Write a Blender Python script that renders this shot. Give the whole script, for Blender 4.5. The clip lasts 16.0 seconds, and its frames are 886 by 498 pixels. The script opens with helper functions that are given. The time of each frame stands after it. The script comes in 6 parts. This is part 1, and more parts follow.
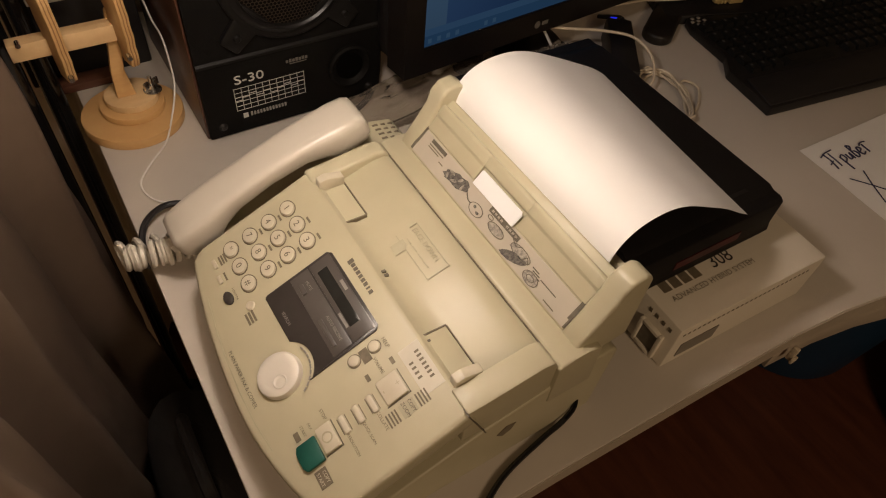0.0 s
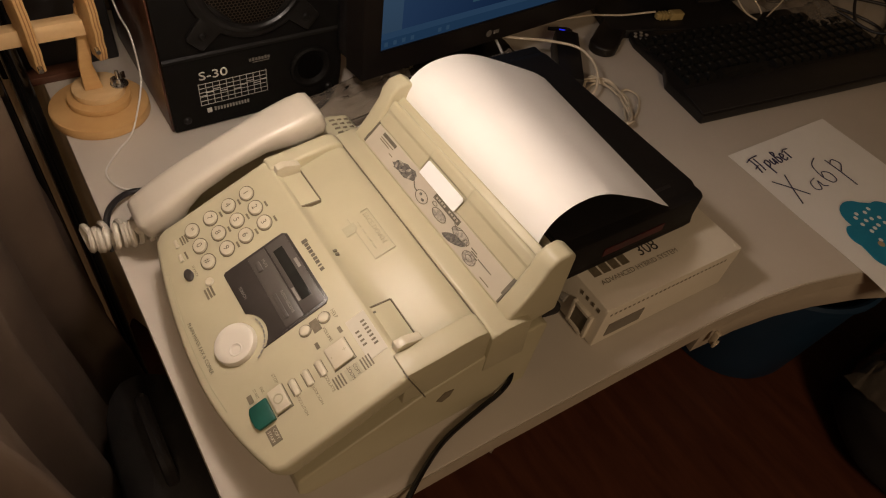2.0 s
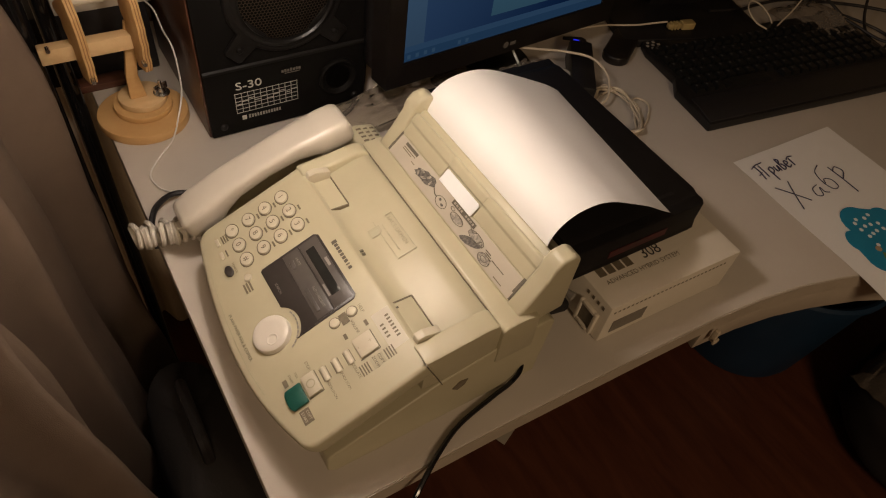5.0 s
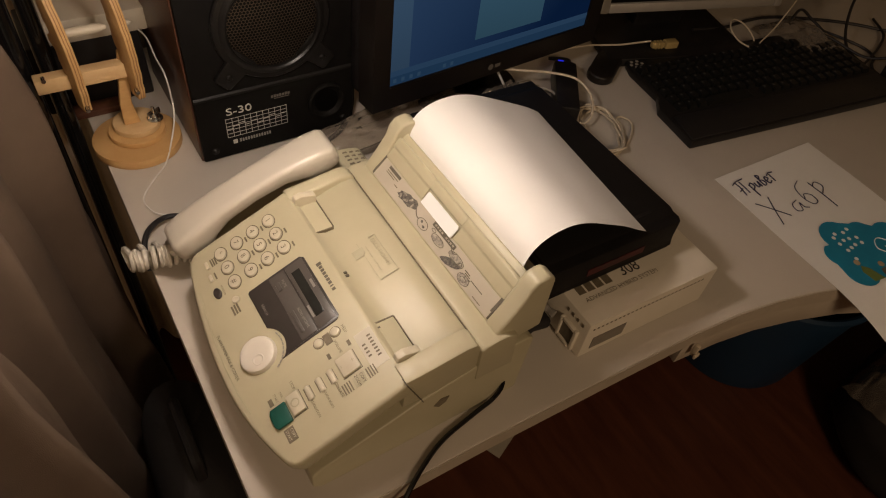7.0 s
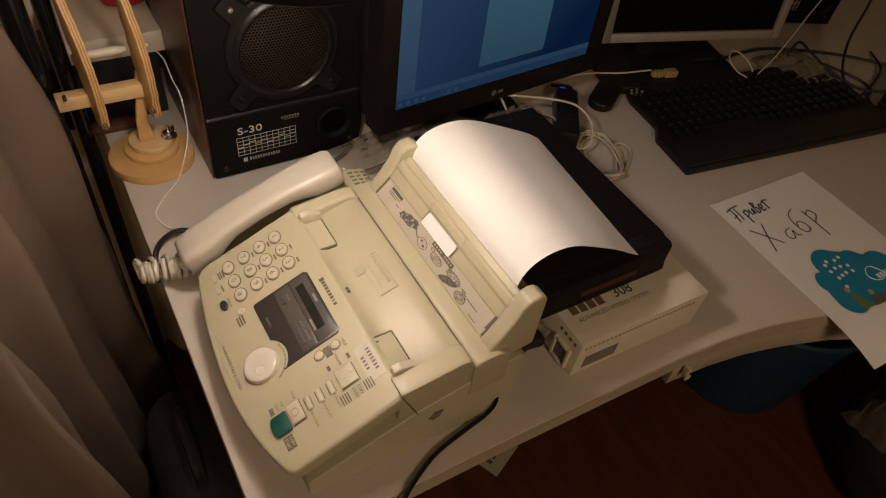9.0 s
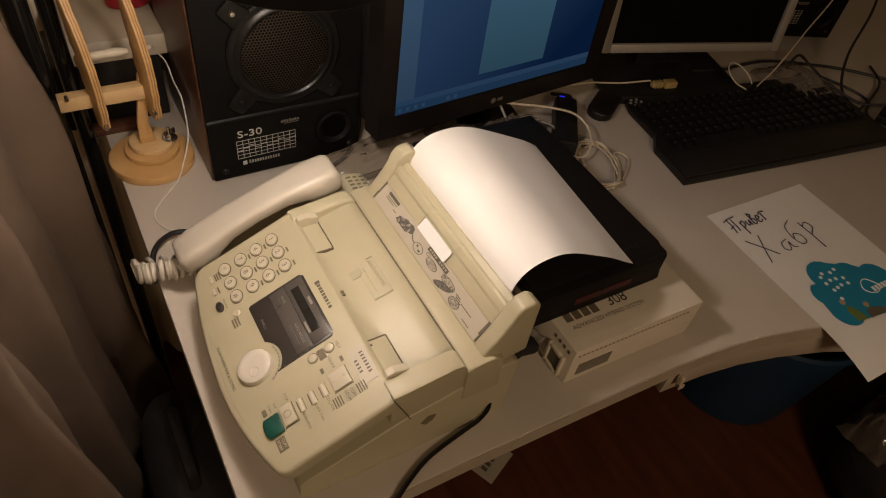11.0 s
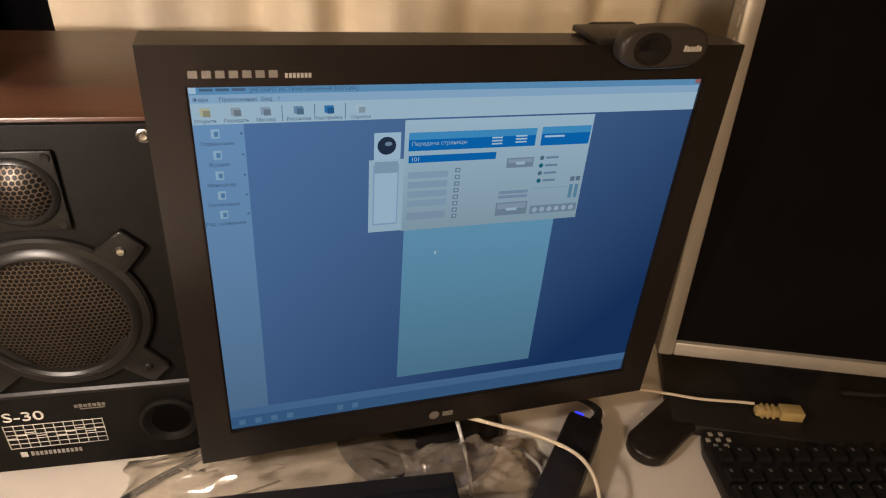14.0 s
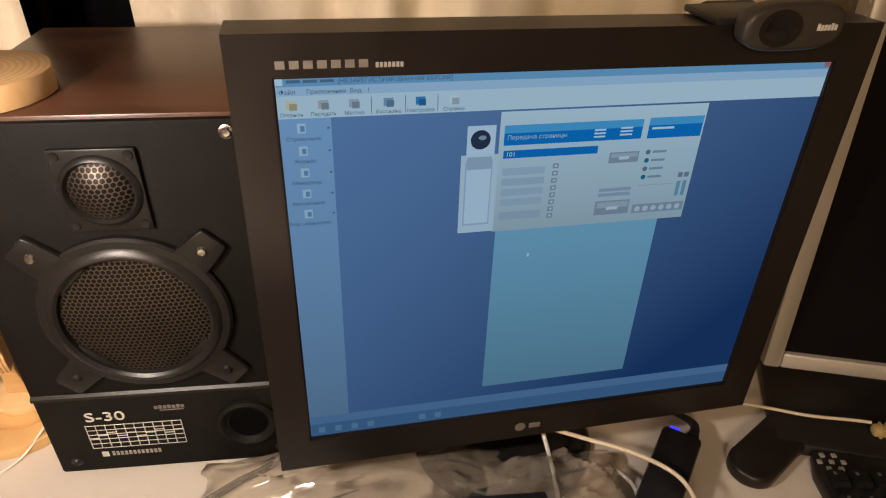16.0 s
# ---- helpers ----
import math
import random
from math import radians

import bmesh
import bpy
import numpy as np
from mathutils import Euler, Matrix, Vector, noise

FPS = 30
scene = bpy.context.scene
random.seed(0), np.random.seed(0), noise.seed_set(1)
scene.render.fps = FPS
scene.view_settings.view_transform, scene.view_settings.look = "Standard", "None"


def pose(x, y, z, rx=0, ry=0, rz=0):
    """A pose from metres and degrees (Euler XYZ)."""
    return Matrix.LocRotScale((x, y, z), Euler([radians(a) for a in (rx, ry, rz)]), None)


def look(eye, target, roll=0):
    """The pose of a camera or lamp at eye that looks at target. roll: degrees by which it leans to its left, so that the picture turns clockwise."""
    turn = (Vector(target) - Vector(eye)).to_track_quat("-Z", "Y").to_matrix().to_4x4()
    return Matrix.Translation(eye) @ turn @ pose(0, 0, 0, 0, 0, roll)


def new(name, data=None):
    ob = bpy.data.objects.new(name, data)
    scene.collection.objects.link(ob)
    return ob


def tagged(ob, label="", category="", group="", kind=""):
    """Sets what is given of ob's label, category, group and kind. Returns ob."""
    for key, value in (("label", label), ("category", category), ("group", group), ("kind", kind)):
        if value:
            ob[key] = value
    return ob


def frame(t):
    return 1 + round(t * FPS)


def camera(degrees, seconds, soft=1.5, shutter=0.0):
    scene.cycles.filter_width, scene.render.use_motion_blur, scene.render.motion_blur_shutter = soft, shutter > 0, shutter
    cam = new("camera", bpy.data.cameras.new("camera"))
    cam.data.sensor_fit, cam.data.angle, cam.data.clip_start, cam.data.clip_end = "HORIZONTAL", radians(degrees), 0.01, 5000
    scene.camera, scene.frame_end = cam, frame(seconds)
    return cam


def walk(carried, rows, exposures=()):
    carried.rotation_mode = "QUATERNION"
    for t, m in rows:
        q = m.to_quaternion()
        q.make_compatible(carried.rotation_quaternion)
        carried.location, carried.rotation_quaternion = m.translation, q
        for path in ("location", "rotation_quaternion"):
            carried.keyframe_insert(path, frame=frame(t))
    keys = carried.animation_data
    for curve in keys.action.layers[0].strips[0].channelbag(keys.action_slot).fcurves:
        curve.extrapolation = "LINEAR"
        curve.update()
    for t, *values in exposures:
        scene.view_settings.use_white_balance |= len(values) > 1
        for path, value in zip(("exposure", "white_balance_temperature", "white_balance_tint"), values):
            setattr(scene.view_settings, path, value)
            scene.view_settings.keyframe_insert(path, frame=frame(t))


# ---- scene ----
cam = camera(68.1, 16.0, 1.1, 0.22)
EXPOSURES = [(0, 0.0), (12.2, 0.0), (13.0, 0.12), (13.5, 0.88), (14.0, 1.62), (16.0, 1.62)]
PATH = [
    (0, (-0.002, 0.233, 1.25), (0.78, 1.269, -0.271), 7.0),
    (0.5, (-0.004, 0.232, 1.252), (0.8, 1.265, -0.26), 7.4),
    (1, (-0.006, 0.227, 1.257), (0.829, 1.259, -0.239), 8.2),
    (1.5, (-0.01, 0.205, 1.254), (0.787, 1.243, -0.258), 10.6),
    (2, (-0.014, 0.183, 1.27), (0.864, 1.193, -0.216), 10.7),
    (2.5, (-0.025, 0.172, 1.277), (0.864, 1.219, -0.177), 9.3),
    (3, (-0.028, 0.164, 1.283), (0.804, 1.268, -0.163), 6.7),
    (3.2, (-0.029, 0.166, 1.282), (0.819, 1.239, -0.177), 7.6),
    (5.3, (-0.035, 0.156, 1.317), (0.797, 1.186, -0.183), 9.9),
    (5.5, (-0.035, 0.152, 1.32), (0.816, 1.183, -0.167), 10.3),
    (6, (-0.032, 0.152, 1.33), (0.846, 1.194, -0.133), 10.7),
    (6.5, (-0.025, 0.151, 1.335), (0.826, 1.236, -0.115), 9.6),
    (7, (-0.023, 0.145, 1.334), (0.812, 1.203, -0.143), 8.7),
    (7.5, (-0.024, 0.142, 1.336), (0.811, 1.248, -0.106), 8.2),
    (8, (-0.029, 0.14, 1.343), (0.785, 1.218, -0.132), 8.7),
    (8.5, (-0.028, 0.133, 1.349), (0.813, 1.22, -0.104), 9.6),
    (9, (-0.027, 0.127, 1.354), (0.81, 1.234, -0.087), 9.1),
    (9.2, (-0.034, 0.124, 1.341), (0.821, 1.255, -0.069), 9.5),
    (11.5, (-0.023, 0.121, 1.358), (0.814, 1.244, -0.07), 10.0),
    (12, (-0.028, 0.122, 1.358), (0.807, 1.256, -0.061), 10.3),
    (12.5, (-0.014, 0.124, 1.371), (0.87, 1.325, 0.038), 11.1),
    (13, (0.088, 0.164, 1.39), (1.032, 1.497, 0.236), 12.4),
    (13.5, (0.287, 0.269, 1.337), (0.898, 1.829, 0.245), 7.1),
    (14, (0.415, 0.369, 1.27), (0.803, 2.012, 0.196), 4.2),
    (14.5, (0.427, 0.409, 1.249), (0.752, 2.067, 0.179), 4.3),
    (15, (0.429, 0.421, 1.254), (0.705, 2.101, 0.204), 3.7),
    (15.5, (0.419, 0.409, 1.254), (0.638, 2.103, 0.213), 2.6),
    (16, (0.397, 0.403, 1.254), (0.609, 2.066, 0.164), 1.3),
]
walk(cam, [(t, look(eye, target, roll)) for t, eye, target, roll in PATH], EXPOSURES)

# ---- light ----
world = bpy.data.worlds.new("room_dark")
scene.world = world
world.use_nodes = True
world.node_tree.nodes["Background"].inputs[0].default_value = (1.0, 0.72, 0.45, 1)
world.node_tree.nodes["Background"].inputs[1].default_value = 0.085


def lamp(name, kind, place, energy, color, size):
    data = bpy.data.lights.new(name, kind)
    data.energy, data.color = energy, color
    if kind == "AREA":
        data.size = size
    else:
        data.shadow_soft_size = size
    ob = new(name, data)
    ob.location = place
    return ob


WARM = (1.0, 0.84, 0.74)
SHADE = (0.107, 0.530, 1.196)
BULB = (0.107, 0.530, 1.202)
lamp("desk_lamp_bulb_light", "POINT", BULB, 3.15, WARM, 0.025)
# Unseen fill added for the room's dim light, placed to reach under the desk.
room_fill = lamp("room_fill_light", "AREA", (-0.35, -1.70, 2.15), 16.0, (1.0, 0.72, 0.47), 0.5)
room_fill.rotation_euler = (radians(42), 0, radians(-25))


# ---- materials ----
def mat(name, c1, c2=None, scale=30.0, rough=0.5, bump=0.0, bscale=200.0, metal=0.0, spec=0.5, stretch=(1, 1, 1), fine=0.0):
    m = bpy.data.materials.new(name)
    m.use_nodes = True
    nt = m.node_tree
    b = nt.nodes["Principled BSDF"]
    b.inputs["Roughness"].default_value = rough
    b.inputs["Metallic"].default_value = metal
    b.inputs["Specular IOR Level"].default_value = spec
    tc = nt.nodes.new("ShaderNodeTexCoord")
    mp = nt.nodes.new("ShaderNodeMapping")
    mp.inputs["Scale"].default_value = stretch
    nt.links.new(tc.outputs["Object"], mp.inputs["Vector"])
    c2 = c2 or tuple(v * 0.86 for v in c1)
    n1 = nt.nodes.new("ShaderNodeTexNoise")
    n1.inputs["Scale"].default_value = scale
    n1.inputs["Detail"].default_value = 6
    n1.inputs["Roughness"].default_value = 0.62
    nt.links.new(mp.outputs[0], n1.inputs["Vector"])
    ramp = nt.nodes.new("ShaderNodeValToRGB")
    ramp.color_ramp.elements[0].position, ramp.color_ramp.elements[1].position = 0.32, 0.70
    ramp.color_ramp.elements[0].color = (*c2, 1)
    ramp.color_ramp.elements[1].color = (*c1, 1)
    nt.links.new(n1.outputs["Fac"], ramp.inputs[0])
    nt.links.new(ramp.outputs[0], b.inputs["Base Color"])
    mr = nt.nodes.new("ShaderNodeMapRange")
    mr.inputs["To Min"].default_value = max(0.03, rough - 0.07)
    mr.inputs["To Max"].default_value = min(1.0, rough + 0.07)
    nt.links.new(n1.outputs["Fac"], mr.inputs["Value"])
    nt.links.new(mr.outputs[0], b.inputs["Roughness"])
    if bump:
        n2 = nt.nodes.new("ShaderNodeTexNoise")
        n2.inputs["Scale"].default_value = bscale
        n2.inputs["Detail"].default_value = 3
        nt.links.new(mp.outputs[0], n2.inputs["Vector"])
        bp = nt.nodes.new("ShaderNodeBump")
        bp.inputs["Strength"].default_value = bump
        bp.inputs["Distance"].default_value = 0.001
        nt.links.new(n2.outputs["Fac"], bp.inputs["Height"])
        nt.links.new(bp.outputs[0], b.inputs["Normal"])
    return m


def glow(name, c, strength):
    m = bpy.data.materials.new(name)
    m.use_nodes = True
    nt = m.node_tree
    e = nt.nodes.new("ShaderNodeEmission")
    e.inputs[0].default_value, e.inputs[1].default_value = (*c, 1), strength
    nt.links.new(e.outputs[0], nt.nodes["Material Output"].inputs[0])
    return m


def glow_ramp(name, c0, c1, strength, way, lo, hi):
    """Screen colour that runs from c0 to c1 along a direction of the object."""
    m = glow(name, c0, strength)
    nt = m.node_tree
    e = nt.nodes["Emission"]
    tc, dot, mr, mix = (nt.nodes.new(n) for n in ("ShaderNodeTexCoord", "ShaderNodeVectorMath", "ShaderNodeMapRange", "ShaderNodeMix"))
    dot.operation, mix.data_type = "DOT_PRODUCT", "RGBA"
    dot.inputs[1].default_value = way
    mr.inputs["From Min"].default_value, mr.inputs["From Max"].default_value = lo, hi
    nt.links.new(tc.outputs["Object"], dot.inputs[0])
    nt.links.new(dot.outputs["Value"], mr.inputs["Value"])
    nt.links.new(mr.outputs[0], mix.inputs[0])
    mix.inputs[6].default_value, mix.inputs[7].default_value = (*c0, 1), (*c1, 1)
    nt.links.new(mix.outputs[2], e.inputs[0])
    return m


def clear(name, c, rough=0.08, haze=0.32):
    m = bpy.data.materials.new(name)
    m.use_nodes = True
    nt = m.node_tree
    g = nt.nodes.new("ShaderNodeBsdfGlossy")
    g.inputs[0].default_value, g.inputs[1].default_value = (1, 1, 1, 1), rough
    t = nt.nodes.new("ShaderNodeBsdfTransparent")
    t.inputs[0].default_value = (*c, 1)
    d = nt.nodes.new("ShaderNodeBsdfDiffuse")
    d.inputs[0].default_value = (0.55, 0.47, 0.38, 1)
    mx, m2, f = nt.nodes.new("ShaderNodeMixShader"), nt.nodes.new("ShaderNodeMixShader"), nt.nodes.new("ShaderNodeFresnel")
    f.inputs[0].default_value = 1.5
    m2.inputs[0].default_value = haze
    nt.links.new(t.outputs[0], m2.inputs[1])
    nt.links.new(d.outputs[0], m2.inputs[2])
    nt.links.new(f.outputs[0], mx.inputs[0])
    nt.links.new(m2.outputs[0], mx.inputs[1])
    nt.links.new(g.outputs[0], mx.inputs[2])
    nt.links.new(mx.outputs[0], nt.nodes["Material Output"].inputs[0])
    return m


M_FAX = mat("aged_cream_plastic", (0.49, 0.447, 0.305), (0.45, 0.407, 0.272), 14, 0.42, 0.10, 1800)
# Same cream plastic, with the shade under the panel lip put into the colour.
M_FAX2 = mat("cream_plastic_shaded", (0.41, 0.365, 0.265), (0.37, 0.33, 0.235), 12, 0.45, 0.10, 1800)
M_HANDSET = mat("off_white_plastic", (0.56, 0.515, 0.435), (0.53, 0.485, 0.405), 16, 0.33, 0.03, 900)
M_KEY = mat("key_plastic", (0.57, 0.52, 0.395), (0.535, 0.48, 0.36), 60, 0.4)
M_INK = mat("dark_print", (0.10, 0.085, 0.06), (0.15, 0.13, 0.09), 300, 0.6)
M_INKSOFT = mat("faded_print", (0.14, 0.115, 0.075), (0.20, 0.165, 0.11), 300, 0.6)
M_EMBOSS = mat("embossed_plastic", (0.435, 0.40, 0.275), (0.405, 0.37, 0.25), 200, 0.5)
M_LCDP = mat("smoke_brown_plastic", (0.055, 0.047, 0.042), (0.04, 0.034, 0.03), 25, 0.32, 0.04, 900)
M_LCD2 = mat("smoke_grey_plastic", (0.10, 0.088, 0.078), (0.08, 0.07, 0.062), 25, 0.35, 0.04, 900)
M_LCDG = mat("lcd_glass", (0.028, 0.028, 0.025), (0.02, 0.02, 0.018), 30, 0.15)
M_GREY = mat("grey_print", (0.30, 0.28, 0.25), None, 200, 0.55)
M_DIAL = mat("white_dial_plastic", (0.66, 0.615, 0.53), (0.62, 0.575, 0.49), 20, 0.3)
M_GREEN = mat("green_plastic", (0.012, 0.10, 0.075), (0.008, 0.075, 0.055), 60, 0.42)
M_PAPER = mat("white_paper", (0.86, 0.84, 0.80), (0.83, 0.81, 0.77), 9, 0.75, 0.05, 1200)
M_CARD = mat("white_card", (0.84, 0.84, 0.83), (0.80, 0.80, 0.79), 12, 0.6)
M_LABEL = mat("beige_label", (0.49, 0.44, 0.35), (0.45, 0.405, 0.32), 30, 0.5)
M_ART = mat("grey_artwork", (0.025, 0.022, 0.02), (0.20, 0.18, 0.15), 330, 0.55)
M_ART2 = mat("light_artwork", (0.52, 0.47, 0.38), (0.14, 0.125, 0.105), 330, 0.55)
M_DESK = mat("cream_laminate", (0.55, 0.50, 0.43), (0.515, 0.465, 0.40), 7, 0.36, 0.06, 700)
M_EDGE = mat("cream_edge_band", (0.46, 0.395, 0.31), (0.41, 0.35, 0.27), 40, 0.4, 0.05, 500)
M_BLACK = mat("black_plastic", (0.014, 0.012, 0.011), (0.009, 0.008, 0.008), 40, 0.40, 0.12, 1500, 0.0, 0.32)
M_BEZEL = mat("smooth_black_plastic", (0.012, 0.0092, 0.0076), (0.0095, 0.0072, 0.006), 18, 0.36, 0.015, 700, 0.0, 0.32)
M_DEV = mat("matt_black_case", (0.011, 0.0092, 0.0086), (0.008, 0.0068, 0.0064), 40, 0.62, 0.15, 1500, 0.0, 0.15)
M_BLACKG = mat("glossy_black", (0.010, 0.009, 0.009), (0.006, 0.006, 0.006), 20, 0.12)
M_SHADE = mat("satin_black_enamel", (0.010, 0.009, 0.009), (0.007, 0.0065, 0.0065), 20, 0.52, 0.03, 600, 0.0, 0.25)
M_RUBBER = mat("black_rubber", (0.014, 0.012, 0.012), None, 80, 0.5)
M_BAFFLE = mat("black_baffle", (0.0072, 0.0064, 0.0057), (0.005, 0.0045, 0.004), 22, 0.58, 0.3, 1100, 0.0, 0.10)
M_RING = mat("black_cast_ring", (0.010, 0.009, 0.008), (0.008, 0.0072, 0.0065), 30, 0.36, 0.04, 900, 0.0, 0.30)
M_MAHOG = mat("mahogany_veneer", (0.105, 0.043, 0.023), (0.046, 0.018, 0.010), 5, 0.36, 0.08, 120, stretch=(1.2, 9, 9))
M_WOOD = mat("plywood", (0.58, 0.36, 0.15), (0.50, 0.29, 0.11), 18, 0.5, 0.12, 160, stretch=(1, 1, 5))
M_PLY = mat("plywood_glue_line", (0.30, 0.16, 0.06), (0.24, 0.12, 0.045), 60, 0.6)
M_WOODL = mat("pale_wood", (0.66, 0.46, 0.24), (0.55, 0.36, 0.17), 16, 0.55, 0.15, 140, stretch=(1, 4, 1))
M_SLICE = mat("ringed_pale_wood", (0.66, 0.46, 0.24), (0.55, 0.36, 0.17), 26, 0.6, 0.25, 160)


def add_rings(m, centre, step, dark):
    """Fine growth rings about an upright axis."""
    nt = m.node_tree
    b = nt.nodes["Principled BSDF"]
    tc, mp, wave, mix = (nt.nodes.new(n) for n in ("ShaderNodeTexCoord", "ShaderNodeMapping", "ShaderNodeTexWave", "ShaderNodeMix"))
    mp.inputs["Location"].default_value = (-centre[0], -centre[1], 0)
    wave.wave_type, wave.rings_direction = "RINGS", "Z"
    wave.inputs["Scale"].default_value = 0.31 / step
    wave.inputs["Distortion"].default_value, wave.inputs["Detail"].default_value, wave.inputs["Detail Scale"].default_value = 3.0, 3.0, 40.0
    mix.data_type, mix.blend_type = "RGBA", "MULTIPLY"
    old = b.inputs["Base Color"].links[0].from_socket
    nt.links.new(tc.outputs["Object"], mp.inputs["Vector"])
    nt.links.new(mp.outputs[0], wave.inputs["Vector"])
    ramp = nt.nodes.new("ShaderNodeValToRGB")
    ramp.color_ramp.elements[0].color, ramp.color_ramp.elements[1].color = (*dark, 1), (1, 1, 1, 1)
    nt.links.new(wave.outputs["Fac"], ramp.inputs[0])
    mix.inputs[0].default_value = 1.0
    nt.links.new(old, mix.inputs[6])
    nt.links.new(ramp.outputs[0], mix.inputs[7])
    nt.links.new(mix.outputs[2], b.inputs["Base Color"])


add_rings(M_SLICE, (0.128, 0.872), 0.0045, (0.84, 0.76, 0.64))
M_FLOOR = mat("red_brown_laminate", (0.13, 0.042, 0.020), (0.075, 0.023, 0.012), 5, 0.42, 0.12, 90, stretch=(7, 1, 1))
M_CURT = mat("cream_curtain", (0.80, 0.70, 0.54), (0.74, 0.64, 0.48), 30, 0.85, 0.5, 1500)
# Same fabric as M_CURT, coloured darker for lying outside the lamp's light.
M_CURT2 = mat("shaded_curtain", (0.150, 0.101, 0.066), (0.112, 0.074, 0.048), 9, 0.85, 0.5, 1500)
M_WALL = mat("beige_wall", (0.55, 0.48, 0.38), (0.51, 0.44, 0.34), 4, 0.8, 0.15, 60)
M_CEIL = mat("white_ceiling", (0.75, 0.73, 0.69), None, 3, 0.9)
M_NIGHT = mat("night_glass", (0.006, 0.006, 0.008), None, 3, 0.06)
M_SILVER = mat("silver_plastic", (0.36, 0.33, 0.28), (0.32, 0.29, 0.25), 30, 0.34, 0.04, 1500, 0.3)
M_METAL = mat("zinc_steel", (0.62, 0.60, 0.56), (0.48, 0.46, 0.43), 120, 0.25, 0.0, 10, 1.0)
M_WBOX = mat("ivory_enclosure", (0.71, 0.65, 0.54), (0.67, 0.61, 0.50), 18, 0.42, 0.08, 1500)
M_OLDWHITE = mat("old_white_plastic", (0.50, 0.44, 0.34), (0.45, 0.395, 0.30), 14, 0.5, 0.05, 900)
M_CAMGREY = mat("dark_grey_plastic", (0.040, 0.034, 0.030), (0.033, 0.028, 0.025), 40, 0.42, 0.05, 900, 0.0, 0.35)
M_CABLE = mat("beige_cable", (0.58, 0.50, 0.38), (0.52, 0.44, 0.32), 60, 0.45)
M_PLUG = mat("yellowed_plug", (0.42, 0.31, 0.13), (0.34, 0.25, 0.10), 90, 0.3)
M_WCABLE = mat("white_cable", (0.74, 0.71, 0.65), None, 60, 0.4)
M_WHITE = mat("white_plastic", (0.76, 0.74, 0.69), (0.72, 0.70, 0.64), 22, 0.38)
M_RED = mat("dark_red", (0.34, 0.014, 0.020), (0.16, 0.008, 0.012), 60, 0.45)
M_REDDIM = mat("painted_red_glow", (0.075, 0.005, 0.008), (0.022, 0.003, 0.004), 90, 0.5)
M_BLUE = mat("blue_plastic", (0.008, 0.034, 0.075), (0.006, 0.027, 0.060), 12, 0.5)
M_CYAN = mat("cyan_print", (0.014, 0.25, 0.41), (0.011, 0.215, 0.365), 40, 0.5)
M_PEN = mat("blue_black_pen", (0.022, 0.02, 0.055), (0.035, 0.03, 0.08), 200, 0.5)
M_SKIN = mat("tan_print", (0.45, 0.33, 0.20), None, 80, 0.5)
M_OLIVE = mat("olive_print", (0.16, 0.22, 0.06), None, 80, 0.5)
M_WINK = mat("pale_lettering", (0.60, 0.57, 0.51), (0.46, 0.44, 0.39), 260, 0.5)
M_KINK = mat("dull_legend", (0.085, 0.08, 0.08), None, 260, 0.5)
M_GINK = mat("dim_lettering", (0.33, 0.31, 0.27), None, 260, 0.5)
M_BRAND = mat("dim_brand_print", (0.15, 0.135, 0.115), None, 260, 0.45)
M_DEEP = mat("deep_black", (0.003, 0.0026, 0.0024), None, 30, 0.95, 0, 10, 0.0, 0.0)
M_PLATE = mat("grey_plate", (0.20, 0.175, 0.14), (0.17, 0.15, 0.12), 40, 0.5)
M_STICK = mat("pale_sticker", (0.62, 0.575, 0.46), None, 30, 0.5)
M_FABRIC = mat("black_upholstery", (0.016, 0.013, 0.012), (0.010, 0.008, 0.008), 60, 0.8, 0.4, 700)
M_CLEAR = clear("clear_plastic", (0.88, 0.85, 0.80), 0.10, 0.22)
M_CLEARD = clear("dull_clear_plastic", (0.90, 0.88, 0.85), 0.12, 0.12)
M_BLED = glow("blue_led", (0.03, 0.04, 1.0), 0.55)


